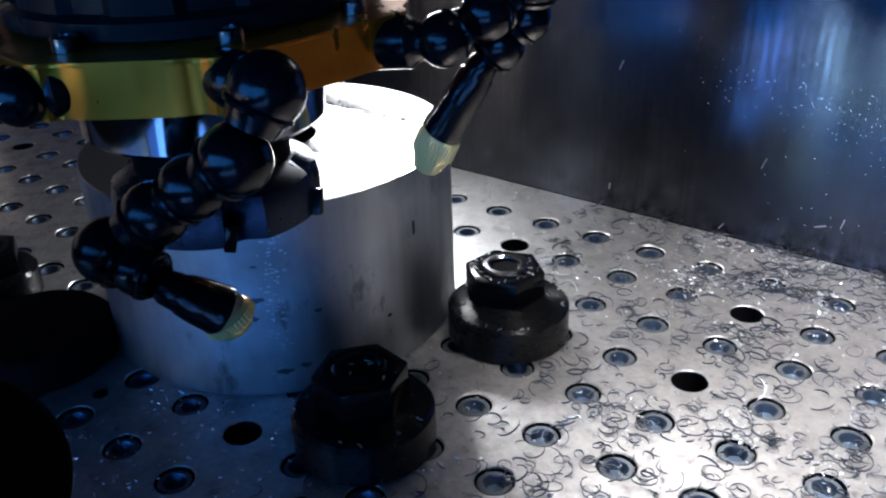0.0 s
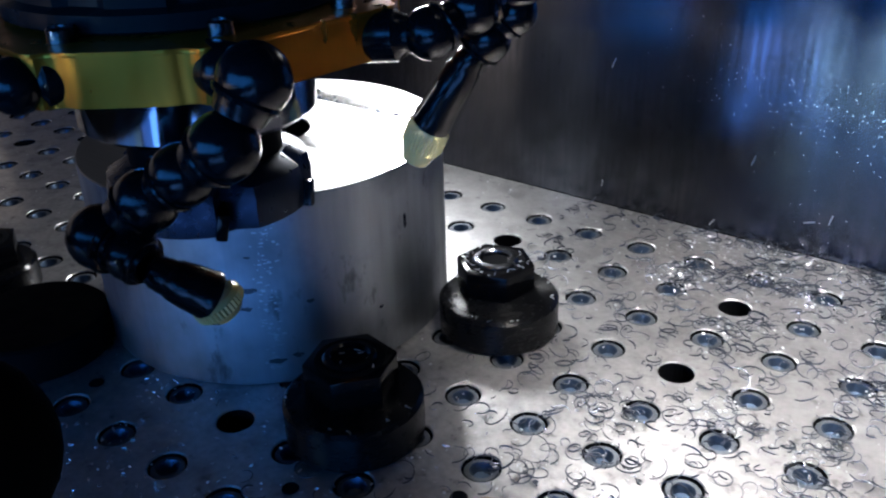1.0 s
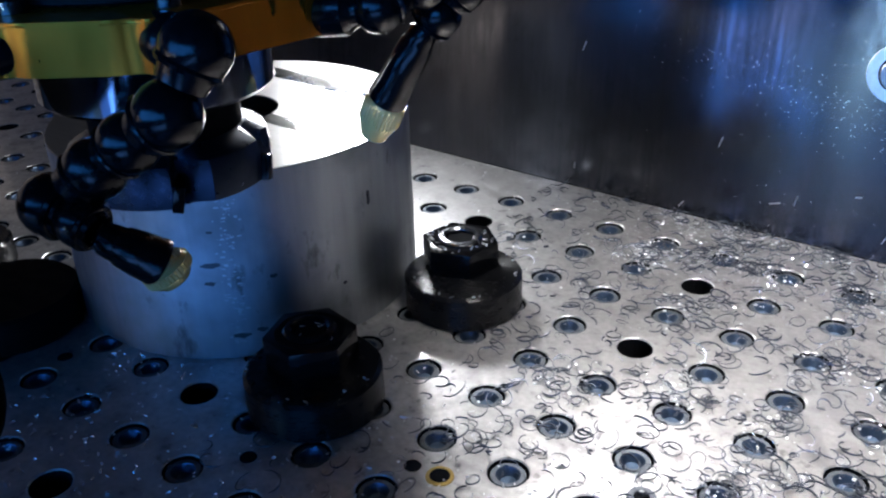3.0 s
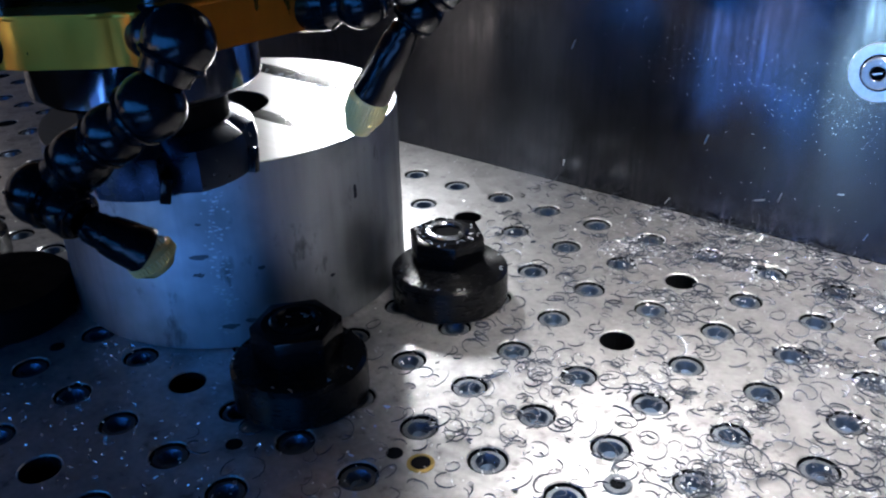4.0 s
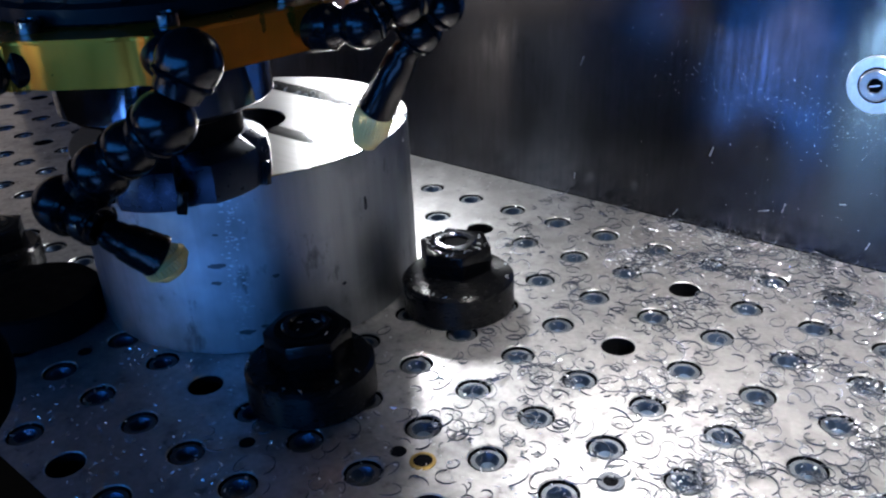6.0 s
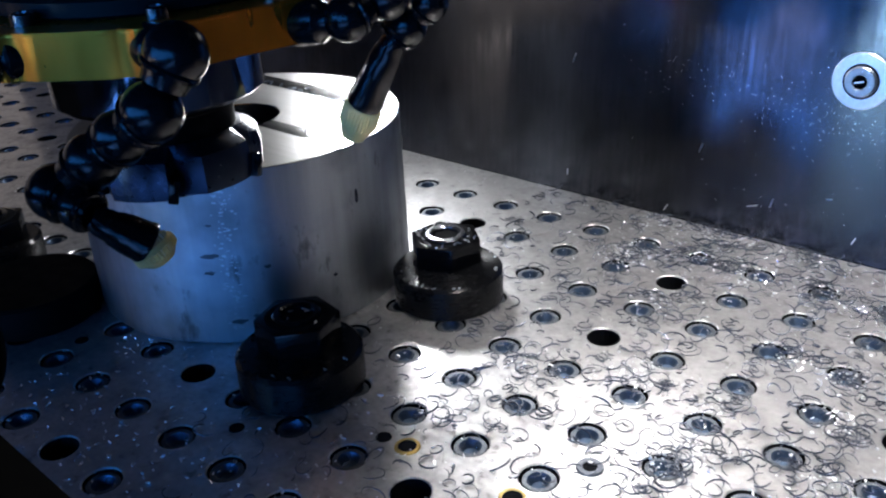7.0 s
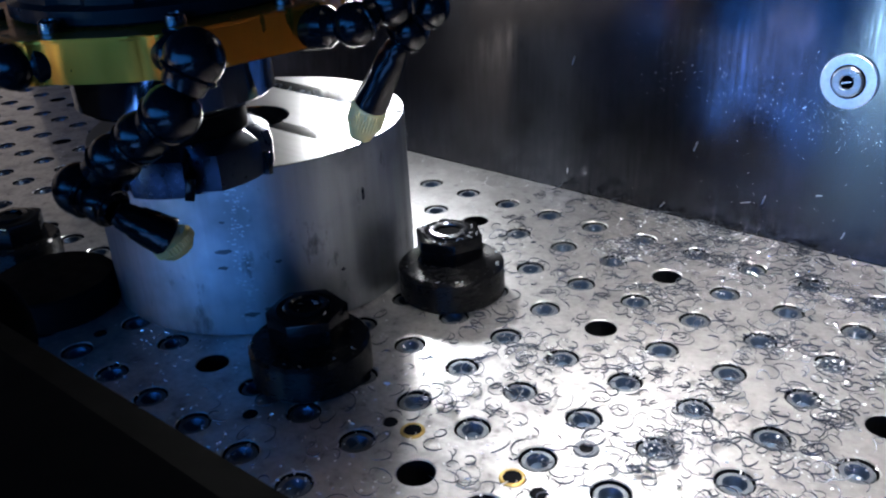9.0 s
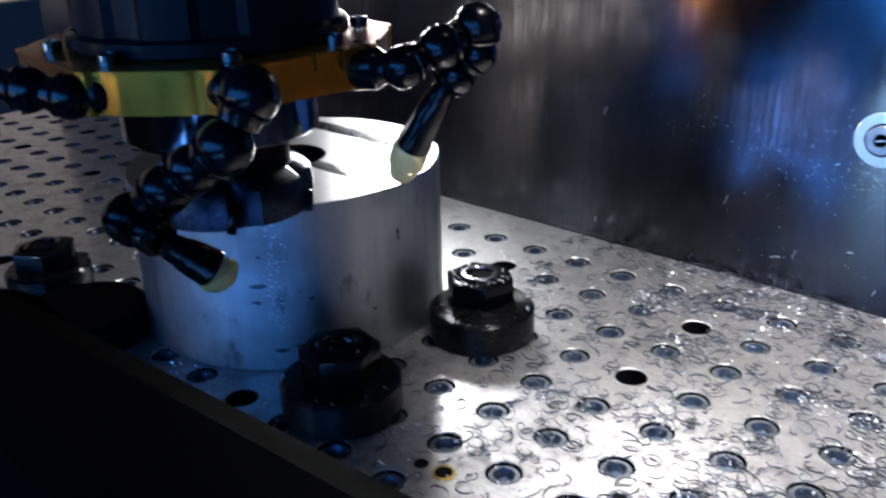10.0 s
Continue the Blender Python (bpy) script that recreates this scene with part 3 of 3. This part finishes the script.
def hose(name, points, radii, nozzle, tip, label, body_r=0.0056, tip_r=0.0060, start=None, fit_r=0.0064):
    """A ball-jointed coolant hose: fitting, beads with collars, a flared nozzle and its tip."""
    h = empty(name, HEAD, label, "coolant hose", "coolant hoses on the spindle ring")
    if start:
        d = (Vector(points[0]) - Vector(start)).length
        part("fitting", lathe([(fit_r * 0.9, -0.003), (fit_r, -0.002), (fit_r, d * 0.45), (fit_r * 0.9, d * 0.50), (fit_r * 0.72, d * 0.62), (fit_r * 0.6, d)], 32, along(start, points[0])), HOSE, h, smooth=True)
    for i, (p, r) in enumerate(zip(points, radii)):
        nxt = points[i + 1] if i + 1 < len(points) else (nozzle[0] if nozzle else None)
        prof = [(r * math.sin(math.pi * k / 14), -r * math.cos(math.pi * k / 14)) for k in range(15)]
        m = along(p, nxt) if nxt else Matrix.Translation(p)
        if nxt:
            d = (Vector(nxt) - Vector(p)).length
            cup = [(q[0], q[1]) for q in prof[:10]] + [(r * 0.80, r * 0.62), (r * 0.72, min(d * 0.62, r * 1.05)), (r * 0.60, min(d * 0.62, r * 1.05))]
            bead = part("bead", lathe(cup, 32, m), HOSE, h, smooth=True)
            part("collar", lathe([(r * 0.93, r * 0.42), (r * 0.97, r * 0.50), (r * 0.90, r * 0.62), (r * 0.80, r * 0.64)], 32, m), HOSE, bead, smooth=True)
        else:
            part("bead", lathe(prof, 32, m), HOSE, h, smooth=True)
    if nozzle:
        a, b = Vector(nozzle[0]), Vector(nozzle[1])
        d = (b - a).length
        noz = part("nozzle", lathe([(0, -0.0030), (body_r * 0.50, -0.0027), (body_r * 0.68, -0.001), (body_r * 0.74, 0.0012), (body_r * 0.74, 0.0024), (body_r * 0.84, 0.0034), (body_r * 0.95, d * 0.55), (body_r, d * 0.84), (body_r * 1.04, d * 0.87), (body_r * 1.04, d * 0.97), (body_r * 0.9, d), (0, d)], 32, along(a, b)), HOSE, h, "black plastic nozzle", smooth=True)
        c = Vector(tip)
        e = (c - b).length
        part("nozzle_tip", lathe([(tip_r * 0.86, -0.0004), (tip_r * 0.97, 0.0006), (tip_r, e * 0.12), (tip_r, e * 0.52), (tip_r * 0.93, e * 0.60), (tip_r * 0.66, e * 0.96), (tip_r * 0.55, e), (tip_r * 0.34, e), (tip_r * 0.28, e * 0.6), (0, e * 0.6)], 144, along(b, c),
                                 ruffle=lambda t, k: 1 + (0.030 * math.sin(36 * t) if k in (2, 3) else 0)), NOZZLE_TIP, noz, "knurled translucent yellow tip", smooth=True)
    return h


hose("coolant_hose", [(0.0630, -0.0320, 0.1240), (0.0590, -0.0390, 0.1108), (0.0490, -0.0432, 0.1038), (0.0399, -0.0472, 0.0970), (0.031, -0.0545, 0.0888), (0.0395, -0.053, 0.0862)],
     [0.0080, 0.0078, 0.0072, 0.0074, 0.0076, 0.0062], [(0.0471, -0.0519, 0.0833), (0.053, -0.0433, 0.0752)], (0.0543, -0.0413, 0.0704),
     "black ball-jointed coolant hose curling down to a yellow tip", start=(0.0440, -0.0270, 0.1225))
hose("coolant_hose", [(0.0668, 0.0208, 0.1228), (0.0712, 0.0325, 0.1272), (0.0742, 0.0466, 0.1320), (0.0735, 0.0470, 0.1235), (0.0677, 0.0430, 0.1168)],
     [0.0066, 0.0068, 0.0074, 0.0062, 0.0066], [(0.0633, 0.0414, 0.1112), (0.0502, 0.0398, 0.0908)], (0.0450, 0.0386, 0.0792),
     "black ball-jointed coolant hose bent over to a yellow tip", start=(0.0530, 0.0150, 0.1215))
hose("coolant_hose", [(0.0152, -0.0575, 0.1217), (0.0060, -0.0645, 0.1238), (-0.0050, -0.0720, 0.1260)], [0.0064, 0.0064, 0.0064], None, None,
     "black ball-jointed coolant hose reaching outwards from the ring", start=(0.0185, -0.0480, 0.1215))

# unseen block added above the view, to shade the plate's left front
part("carrier", box(-0.12, 0.085, -0.13, 0.045, 0.215, 0.62, 0.01, Matrix.Rotation(radians(60), 4, "Z")), HOUSING, head, "unseen black block added above the head to cast shade")

# ---- lamps ----
# unseen fixture added for the overhead fill
rm = look(ROOF_AT, ROOF_TO)
roof = empty("added_roof_light", rm, "unseen square light added under the roof to brighten the plate", "lamp")
part("housing", box(-0.165, 0.165, -0.075, 0.075, 0.012, 0.05, 0.006), PAINT, roof, "dark grey lamp housing")
part("diffuser", box(-0.152, 0.152, -0.062, 0.062, 0.004, 0.0115, 0.001), LAMP_GLOW, roof, "glowing white diffuser")
part("bracket", lathe([(0.008, 0.05), (0.008, 0.42)], 16), PAINT, roof, "round bracket to the roof")


def strip_light(eye, target, half, label):
    m = look(eye, target)
    s_ = empty("added_strip_light", m, label, "lamp")
    part("housing", box(-half - 0.008, half + 0.008, -0.0145, 0.0145, 0.004, 0.016, 0.002), PAINT, s_, "dark grey strip housing")
    part("diffuser", box(-half - 0.002, half + 0.002, -0.0125, 0.0125, 0.001, 0.0038, 0.0005), LAMP_GLOW, s_, "glowing white diffuser")
    for sx in (-half * 0.8, half * 0.8):
        a = Vector((sx, 0, 0.012))
        w = m @ a
        arm = m.inverted() @ Vector((w[0], WALL_Y + LEAN_BACK * (w[2] + 0.012) + 0.001, w[2] + 0.012))
        part("bracket", lathe([(0.004, 0.0), (0.004, (arm - a).length)], 16, along(a, arm)), PAINT, s_, "round bracket to the wall")


# both fixtures are unseen and added to go with their beams
strip_light(LAMP_AT, LAMP_TO, 0.030, "unseen slim strip light added for the main highlight and shadow")
strip_light(POOL_AT, POOL_TO, 0.030, "unseen short strip light added for the bright pool on the plate")

# ---- swarf and drops ----
rng = random.Random(5)
HEAPS = [(u * P + rng.gauss(0, 0.006), row_y(v) + rng.gauss(0, 0.006)) for u, v in
         ((1, 1), (3, 1), (3, 2), (3, 3), (4, 2), (4, 3), (5, 2), (2, 5), (1, 5), (0, 4), (3, 5), (4, 5), (3, 0), (4, 0), (5, 0), (4, 1), (5, 3), (5, 4), (1, 3), (2, 2))]
HEAPS += [(-0.006, 0.152), (0.034, 0.153), (0.020, 0.149), (0.062, 0.150), (0.0, 0.112), (0.018, 0.122)]


def over_hole(x, y):
    u = round(x / P)
    v = min(rows_y, key=lambda k: abs(rows_y[k] - y))
    return PLAIN(u, v) and math.hypot(x - u * P, y - rows_y[v]) < 0.0085


def swarf(count, seed):
    r = random.Random(seed)
    vs, fs = [], []
    for _ in range(count):
        while True:
            if r.random() < 0.30:
                hx, hy = r.choice(HEAPS)
                x, y = r.gauss(hx, 0.0075), min(0.157, r.gauss(hy, 0.0062))
            else:
                x, y = r.uniform(-0.07, 0.17), r.uniform(-0.10, 0.157)
            dens = (0.15 + 0.85 * min(1, max(0, (x + 0.05) / 0.07))) * (0.35 + 0.65 * min(1, max(0, (y + 0.075 + 0.9 * max(0, x)) / 0.05)))
            if y > 0.055:
                dens = max(dens, 0.6)
            if math.hypot(x - CX, y - CY) > CR + 0.003 and r.random() < dens and not over_hole(x, y) and math.hypot(x + 0.04, y - 0.042) > 0.024 and min(math.hypot(x - 0.011, y + 0.038), math.hypot(x - 0.050, y + 0.037)) > 0.0075:
                break
        curl, turns, thick = r.choice((r.uniform(0.0010, 0.0022), r.uniform(0.0016, 0.0036), r.uniform(0.0022, 0.0042))), r.choice((0.25, 0.35, 0.45, 0.55, 0.7, 0.95)) * r.uniform(0.8, 1.2), r.uniform(0.00016, 0.00034)
        wide = r.uniform(0.00016, 0.0006)
        a0, tilt, grow = r.uniform(0, 6.3), r.uniform(-0.5, 0.5), r.uniform(-0.25, 0.35)
        m = Matrix.Translation((x, y, 0.0003)) @ Matrix.Rotation(r.uniform(0, 6.3), 4, "Z") @ Matrix.Rotation(tilt, 4, "X")
        n = max(6, int(14 * turns))
        pts = []
        for k in range(n + 1):
            f = k / n
            a = a0 + f * turns * 2 * math.pi
            q = curl * (1 + grow * f)
            taper = 0.25 + 0.75 * math.sin(math.pi * min(1, 0.08 + f * 0.92)) ** 0.5
            pts.append((Vector((q * math.cos(a), q * math.sin(a), 0.0006 * f)), Vector((math.cos(a), math.sin(a), 0)), taper))
        low = min((m @ p)[2] for p, _, _ in pts)
        lift = Matrix.Translation((0, 0, 0.0002 - low))
        base = len(vs)
        for p, out, tp in pts:
            for d, h in ((0, 0), (thick * tp, 0), (thick * tp, wide * tp), (0, wide * tp)):
                vs.append(tuple(lift @ m @ (p + out * d + Vector((0, 0, h)))))
        for k in range(n):
            o = base + 4 * k
            for i in range(4):
                j = (i + 1) % 4
                fs.append((o + i, o + j, o + 4 + j, o + 4 + i))
        fs.append((base, base + 3, base + 2, base + 1))
        e = base + 4 * n
        fs.append((e, e + 1, e + 2, e + 3))
    return vs, fs


tagged(mesh_object("metal_swarf", *swarf(2100, 3), CHIP), "curled aluminium chips scattered over the plate", "swarf", kind="stuff")


def drops(count, seed, wall_side=False, big=False):
    r = random.Random(seed)
    vs, fs = [], []
    for _ in range(count):
        rad = r.choice((0.00014, 0.0002, 0.00028, 0.0004)) * (0.40 if wall_side else 1.35)
        if wall_side:
            x = r.triangular(-0.05, 0.11, 0.07)
            z = max(0.004, r.gauss(0.066 - 0.17 * x, 0.007) if r.random() < 0.75 else r.uniform(0.0, 0.10))
            c, up = Vector((x, WALL_Y + LEAN_BACK * z, z)), Vector((0, -1, 0))
        else:
            x, y = r.uniform(-0.42, 0.20), r.uniform(-0.11, 0.157)
            if r.random() < 0.45:
                hx, hy = r.choice(HEAPS)
                x, y, rad = r.gauss(hx, 0.006), min(0.157, r.gauss(hy, 0.005)), rad * 1.25
            if big:
                x, y, rad = r.uniform(-0.11, 0.07), r.uniform(-0.11, 0.02), r.choice((0.0004, 0.0005, 0.0007, 0.0009))
            if over_hole(x, y) or math.hypot(x - CX, y - CY) < CR + 0.002 or (big and min(math.hypot(x + 0.040, y - 0.042), math.hypot(x + 0.042, y + 0.033)) < 0.0225):
                continue
            c, up = Vector((x, y, 0)), Vector((0, 0, 1))
        if big and _ % 9 == 0:
            # on the base of a clamp, outside its nut
            kx, ky = ((-0.0400, 0.0420), (-0.0420, -0.0330))[(_ // 9) % 2]
            a, q = r.uniform(0, 6.3), r.uniform(0.0172, 0.0198)
            c = Vector((kx + q * math.cos(a), ky + q * math.sin(a), 0.0135))
        m = Matrix.Translation(c) @ up.to_track_quat("Z", "Y").to_matrix().to_4x4()
        base = len(vs)
        for k in range(3):
            t = k * math.pi / 6
            for i in range(8):
                a = i * math.pi / 4
                vs.append(tuple(m @ Vector((rad * math.cos(t) * math.cos(a), rad * math.cos(t) * math.sin(a), rad * 0.6 * math.sin(t)))))
        vs.append(tuple(m @ Vector((0, 0, rad * 0.6))))
        for k in range(2):
            for i in range(8):
                j = (i + 1) % 8
                fs.append((base + 8 * k + i, base + 8 * k + j, base + 8 * k + 8 + j, base + 8 * k + 8 + i))
        for i in range(8):
            fs.append((base + 16 + i, base + 16 + (i + 1) % 8, base + 24))
    return vs, fs


def nut_specks(seed):
    """Tiny bright chips lying on the nuts and bases of the two front clamps."""
    r = random.Random(seed)
    vs, fs = [], []
    for kx, ky, z, lo, hi, count in ((-0.0445, 0.0465, 0.0233, 0.0088, 0.0122, 26), (-0.0450, -0.0300, 0.0233, 0.0, 0.0122, 9), (-0.0400, 0.0420, 0.0135, 0.0180, 0.0205, 16), (-0.0420, -0.0330, 0.0135, 0.0178, 0.0205, 10)):
        for _ in range(count):
            a, q = r.uniform(0, 6.3), r.uniform(lo, hi)
            m = Matrix.Translation((kx + q * math.cos(a), ky + q * math.sin(a), z + 0.0002)) @ Matrix.Rotation(r.uniform(0, 6.3), 4, "Z") @ Matrix.Rotation(r.uniform(-0.8, 0.8), 4, "X")
            ln, wd, o = r.uniform(0.0003, 0.0011), r.uniform(0.00012, 0.00035), len(vs)
            for h in (0.0, 0.0002):
                vs.extend(tuple(m @ Vector((sx * ln, sy * wd + 0.25 * ln * sx * sx, h))) for sx, sy in ((-1, -0.5), (0, -1), (1, -0.5), (1, 0.5), (0, 1), (-1, 0.5)))
            fs.extend([tuple(range(o + 6, o + 12)), tuple(range(o + 5, o - 1, -1))] + [(o + i, o + (i + 1) % 6, o + 6 + (i + 1) % 6, o + 6 + i) for i in range(6)])
    return vs, fs


tagged(mesh_object("clamp_crumbs", *nut_specks(17), SPECK), "tiny bright metal crumbs lying on the black clamps", "swarf", kind="stuff")
tagged(mesh_object("plate_specks", *drops(1700, 8), SPECK, smooth=True), "small shining specks of metal on the plate", "specks", kind="stuff")
tagged(mesh_object("wet_drops", *drops(420, 14, big=True), DROP, smooth=True), "clear round coolant drops on the plate", "drops", kind="stuff")
tagged(mesh_object("wall_specks", *drops(560, 9, True), SPECK, smooth=True), "bright specks of swarf stuck on the wall", "specks", kind="stuff")


def flakes(count, seed):
    """Small bright flakes lying at all angles: some over the wet front of the plate, some among the heaps."""
    r = random.Random(seed)
    vs, fs = [], []
    for _ in range(count):
        if r.random() < 0.42:
            x, y = r.uniform(-0.12, 0.06), r.uniform(-0.115, 0.0)
        elif r.random() < 0.7:
            hx, hy = r.choice(HEAPS)
            x, y = r.gauss(hx, 0.007), min(0.156, r.gauss(hy, 0.006))
        else:
            x, y = r.uniform(-0.02, 0.10), r.uniform(0.09, 0.156)
        if over_hole(x, y) or math.hypot(x - CX, y - CY) < CR + 0.002 or min(math.hypot(x + 0.040, y - 0.042), math.hypot(x + 0.042, y + 0.033)) < 0.0225:
            continue
        ln, wd = r.uniform(0.0004, 0.0010), r.uniform(0.0002, 0.0004)
        m = Matrix.Translation((x, y, 0.0004)) @ Matrix.Rotation(r.uniform(0, 6.3), 4, "Z") @ Matrix.Rotation(r.uniform(-1.1, 1.1), 4, "X") @ Matrix.Rotation(r.uniform(-0.5, 0.5), 4, "Y")
        o = len(vs)
        for z in (0.0, 0.00008):
            vs.extend(tuple(m @ Vector((sx * ln, sy * wd, z + 0.0002 * sx * sx))) for sx, sy in ((-1, -0.3), (0, -1), (1, -0.4), (0.9, 0.5), (0, 1), (-0.8, 0.6)))
        fs.extend([tuple(range(o + 6, o + 12)), tuple(range(o + 5, o - 1, -1))] + [(o + i, o + (i + 1) % 6, o + 6 + (i + 1) % 6, o + 6 + i) for i in range(6)])
    return vs, fs


tagged(mesh_object("bright_flakes", *flakes(1500, 31), FLAKE), "bright aluminium flakes glinting on the wet plate", "flakes", kind="stuff")


def slivers():
    """Short bright slivers standing for wall scratches, as (x, z, length, lean)."""
    vs, fs = [], []
    for x, z, ln, lean in ((-0.061, 0.066, 0.0045, 0.35), (0.006, 0.035, 0.0045, 0.30), (0.032, 0.014, 0.0045, 1.25), (0.040, 0.017, 0.0042, 0.25),
                           (-0.062, 0.010, 0.0030, 0.1), (-0.008, 0.004, 0.0035, 0.6), (0.063, 0.024, 0.0025, 1.4), (0.075, 0.009, 0.0030, 0.4), (0.052, 0.060, 0.0018, 0.9)):
        m = Matrix.Translation((x, WALL_Y + LEAN_BACK * z - 0.0002, z)) @ Matrix.Rotation(lean, 4, "Y")
        o = len(vs)
        for sz in (-0.5, 0.5):
            for sx, sy in ((-0.00022, 0.0004), (0.00022, 0.0004), (0.00012, -0.00022), (-0.00012, -0.00022)):
                vs.append(tuple(m @ Vector((sx, sy, sz * ln))))
        fs.extend([(o, o + 1, o + 2, o + 3), (o + 7, o + 6, o + 5, o + 4)] + [(o + i, o + 4 + i, o + 4 + (i + 1) % 4, o + (i + 1) % 4) for i in range(4)])
    return vs, fs


tagged(mesh_object("wall_splinters", *slivers(), SPECK), "thin bright slivers standing for scratches on the wall", "splinters", kind="stuff")


def top_chips():
    r = random.Random(21)
    vs, fs = [], []
    spots = [(-0.138, 0.053), (-0.131, 0.055), (-0.153, 0.055), (-0.111, 0.052), (-0.122, 0.054), (-0.146, 0.054), (-0.167, 0.014), (-0.177, 0.012), (-0.100, 0.053), (-0.121, -0.046), (-0.112, -0.043), (-0.106, -0.040)]
    for x0, y0 in spots * 3:
        x, y, ln, a = x0 + r.gauss(0, 0.003), y0 + r.gauss(0, 0.0012), r.uniform(0.0008, 0.0026), r.uniform(0, 3.1)
        if math.hypot(x - CX, y - CY) > CR - 0.002:
            continue
        m = Matrix.Translation((x, y, CH)) @ Matrix.Rotation(a, 4, "Z")
        o = len(vs)
        for sx in (-0.5, 0.0, 0.5):
            bend = 0.0006 * (1 - 4 * sx * sx)
            for sy, sz in ((-0.00015, 0.0), (0.00015, 0.0), (0.0001, 0.0005), (-0.0001, 0.0005)):
                vs.append(tuple(m @ Vector((sx * ln, sy + bend, sz))))
        for k in range(2):
            fs.extend([(o + 4 * k + i, o + 4 * k + 4 + i, o + 4 * k + 4 + (i + 1) % 4, o + 4 * k + (i + 1) % 4) for i in range(4)])
        fs.extend([(o, o + 1, o + 2, o + 3), (o + 11, o + 10, o + 9, o + 8)])
    return vs, fs


tagged(mesh_object("milling_crumbs", *top_chips(), CHIP), "tiny aluminium crumbs lying on the milled top", "swarf", kind="stuff")

# ---- small bushings in the plate ----
# the dowel holes are black discs on the surface, standing in for shade
for x, y, brass in ((0.011, -0.038, True), (0.050, -0.037, True), (0.002, -0.039, False), (0.060, -0.038, False), (-0.131, -0.066, False), (-0.039, -0.064, False)):
    q = Matrix.Translation((x, y, 0))
    if brass:
        part("brass_bushing", lathe([(0.0041, 0.0), (0.0040, 0.0003), (0.0037, 0.0005), (0.0030, 0.0005), (0.0029, 0.0002)], 28, q), BRASS, plate, "brass ring bushing", smooth=True)
        part("dowel_hole", lathe([(0.00295, 0.0003), (0, 0.0003)], 20, q), HOLE_SHADE, plate)
    else:
        part("dowel_hole", lathe([(0.0026, 0.0), (0.0024, 0.0003), (0, 0.0003)], 20, q), HOLE_SHADE, plate)
q = Matrix.Translation((0.060, -0.013, 0))
small = part("small_insert", lathe([(0.0041, 0.0), (0.0038, 0.0006), (0.0024, 0.0006), (0.0021, 0.0003)], 28, q), INSERT, plate, smooth=True)
part("dowel_hole", lathe([(0.0023, 0.0004), (0, 0.0004)], 20, q), HOLE_SHADE, small)

# ---- threaded inserts, one in each hole ----
ins_bm = lathe([(0.0060, -0.0060), (0.0053, -0.0058), (0.0052, -0.0013), (0.0049, -0.0009), (0.0036, -0.0009), (0.0033, -0.0014), (0.0024, -0.0036), (0, -0.0042)], 24)
me = bpy.data.meshes.new("threaded_insert")
bmesh.ops.recalc_face_normals(ins_bm, faces=ins_bm.faces)
ins_bm.to_mesh(me)
ins_bm.free()
me.materials.append(INSERT)
me.materials.append(THREAD)
for pol in me.polygons:
    pol.material_index = 1 if math.hypot(pol.center[0], pol.center[1]) < 0.00355 else 0
# near-black disc painting the shade deep in the plain holes
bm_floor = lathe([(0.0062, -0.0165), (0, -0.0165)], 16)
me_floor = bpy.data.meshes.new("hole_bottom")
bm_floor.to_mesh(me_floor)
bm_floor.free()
me_floor.materials.append(HOLE_SHADE)
for v in range(-4, PY1 + 1):
    for u in range(PX0, PX1 + 1):
        x, y = u * P, rows_y[v]
        if math.hypot(x - CX, y - CY) < CR - 0.01:
            continue
        plain = PLAIN(u, v)
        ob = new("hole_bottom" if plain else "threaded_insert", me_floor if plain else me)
        ob.parent = plate
        ob.location = (x, y, 0)
        ob.rotation_euler = (0, 0, (u * 7 + v * 13) % 6)
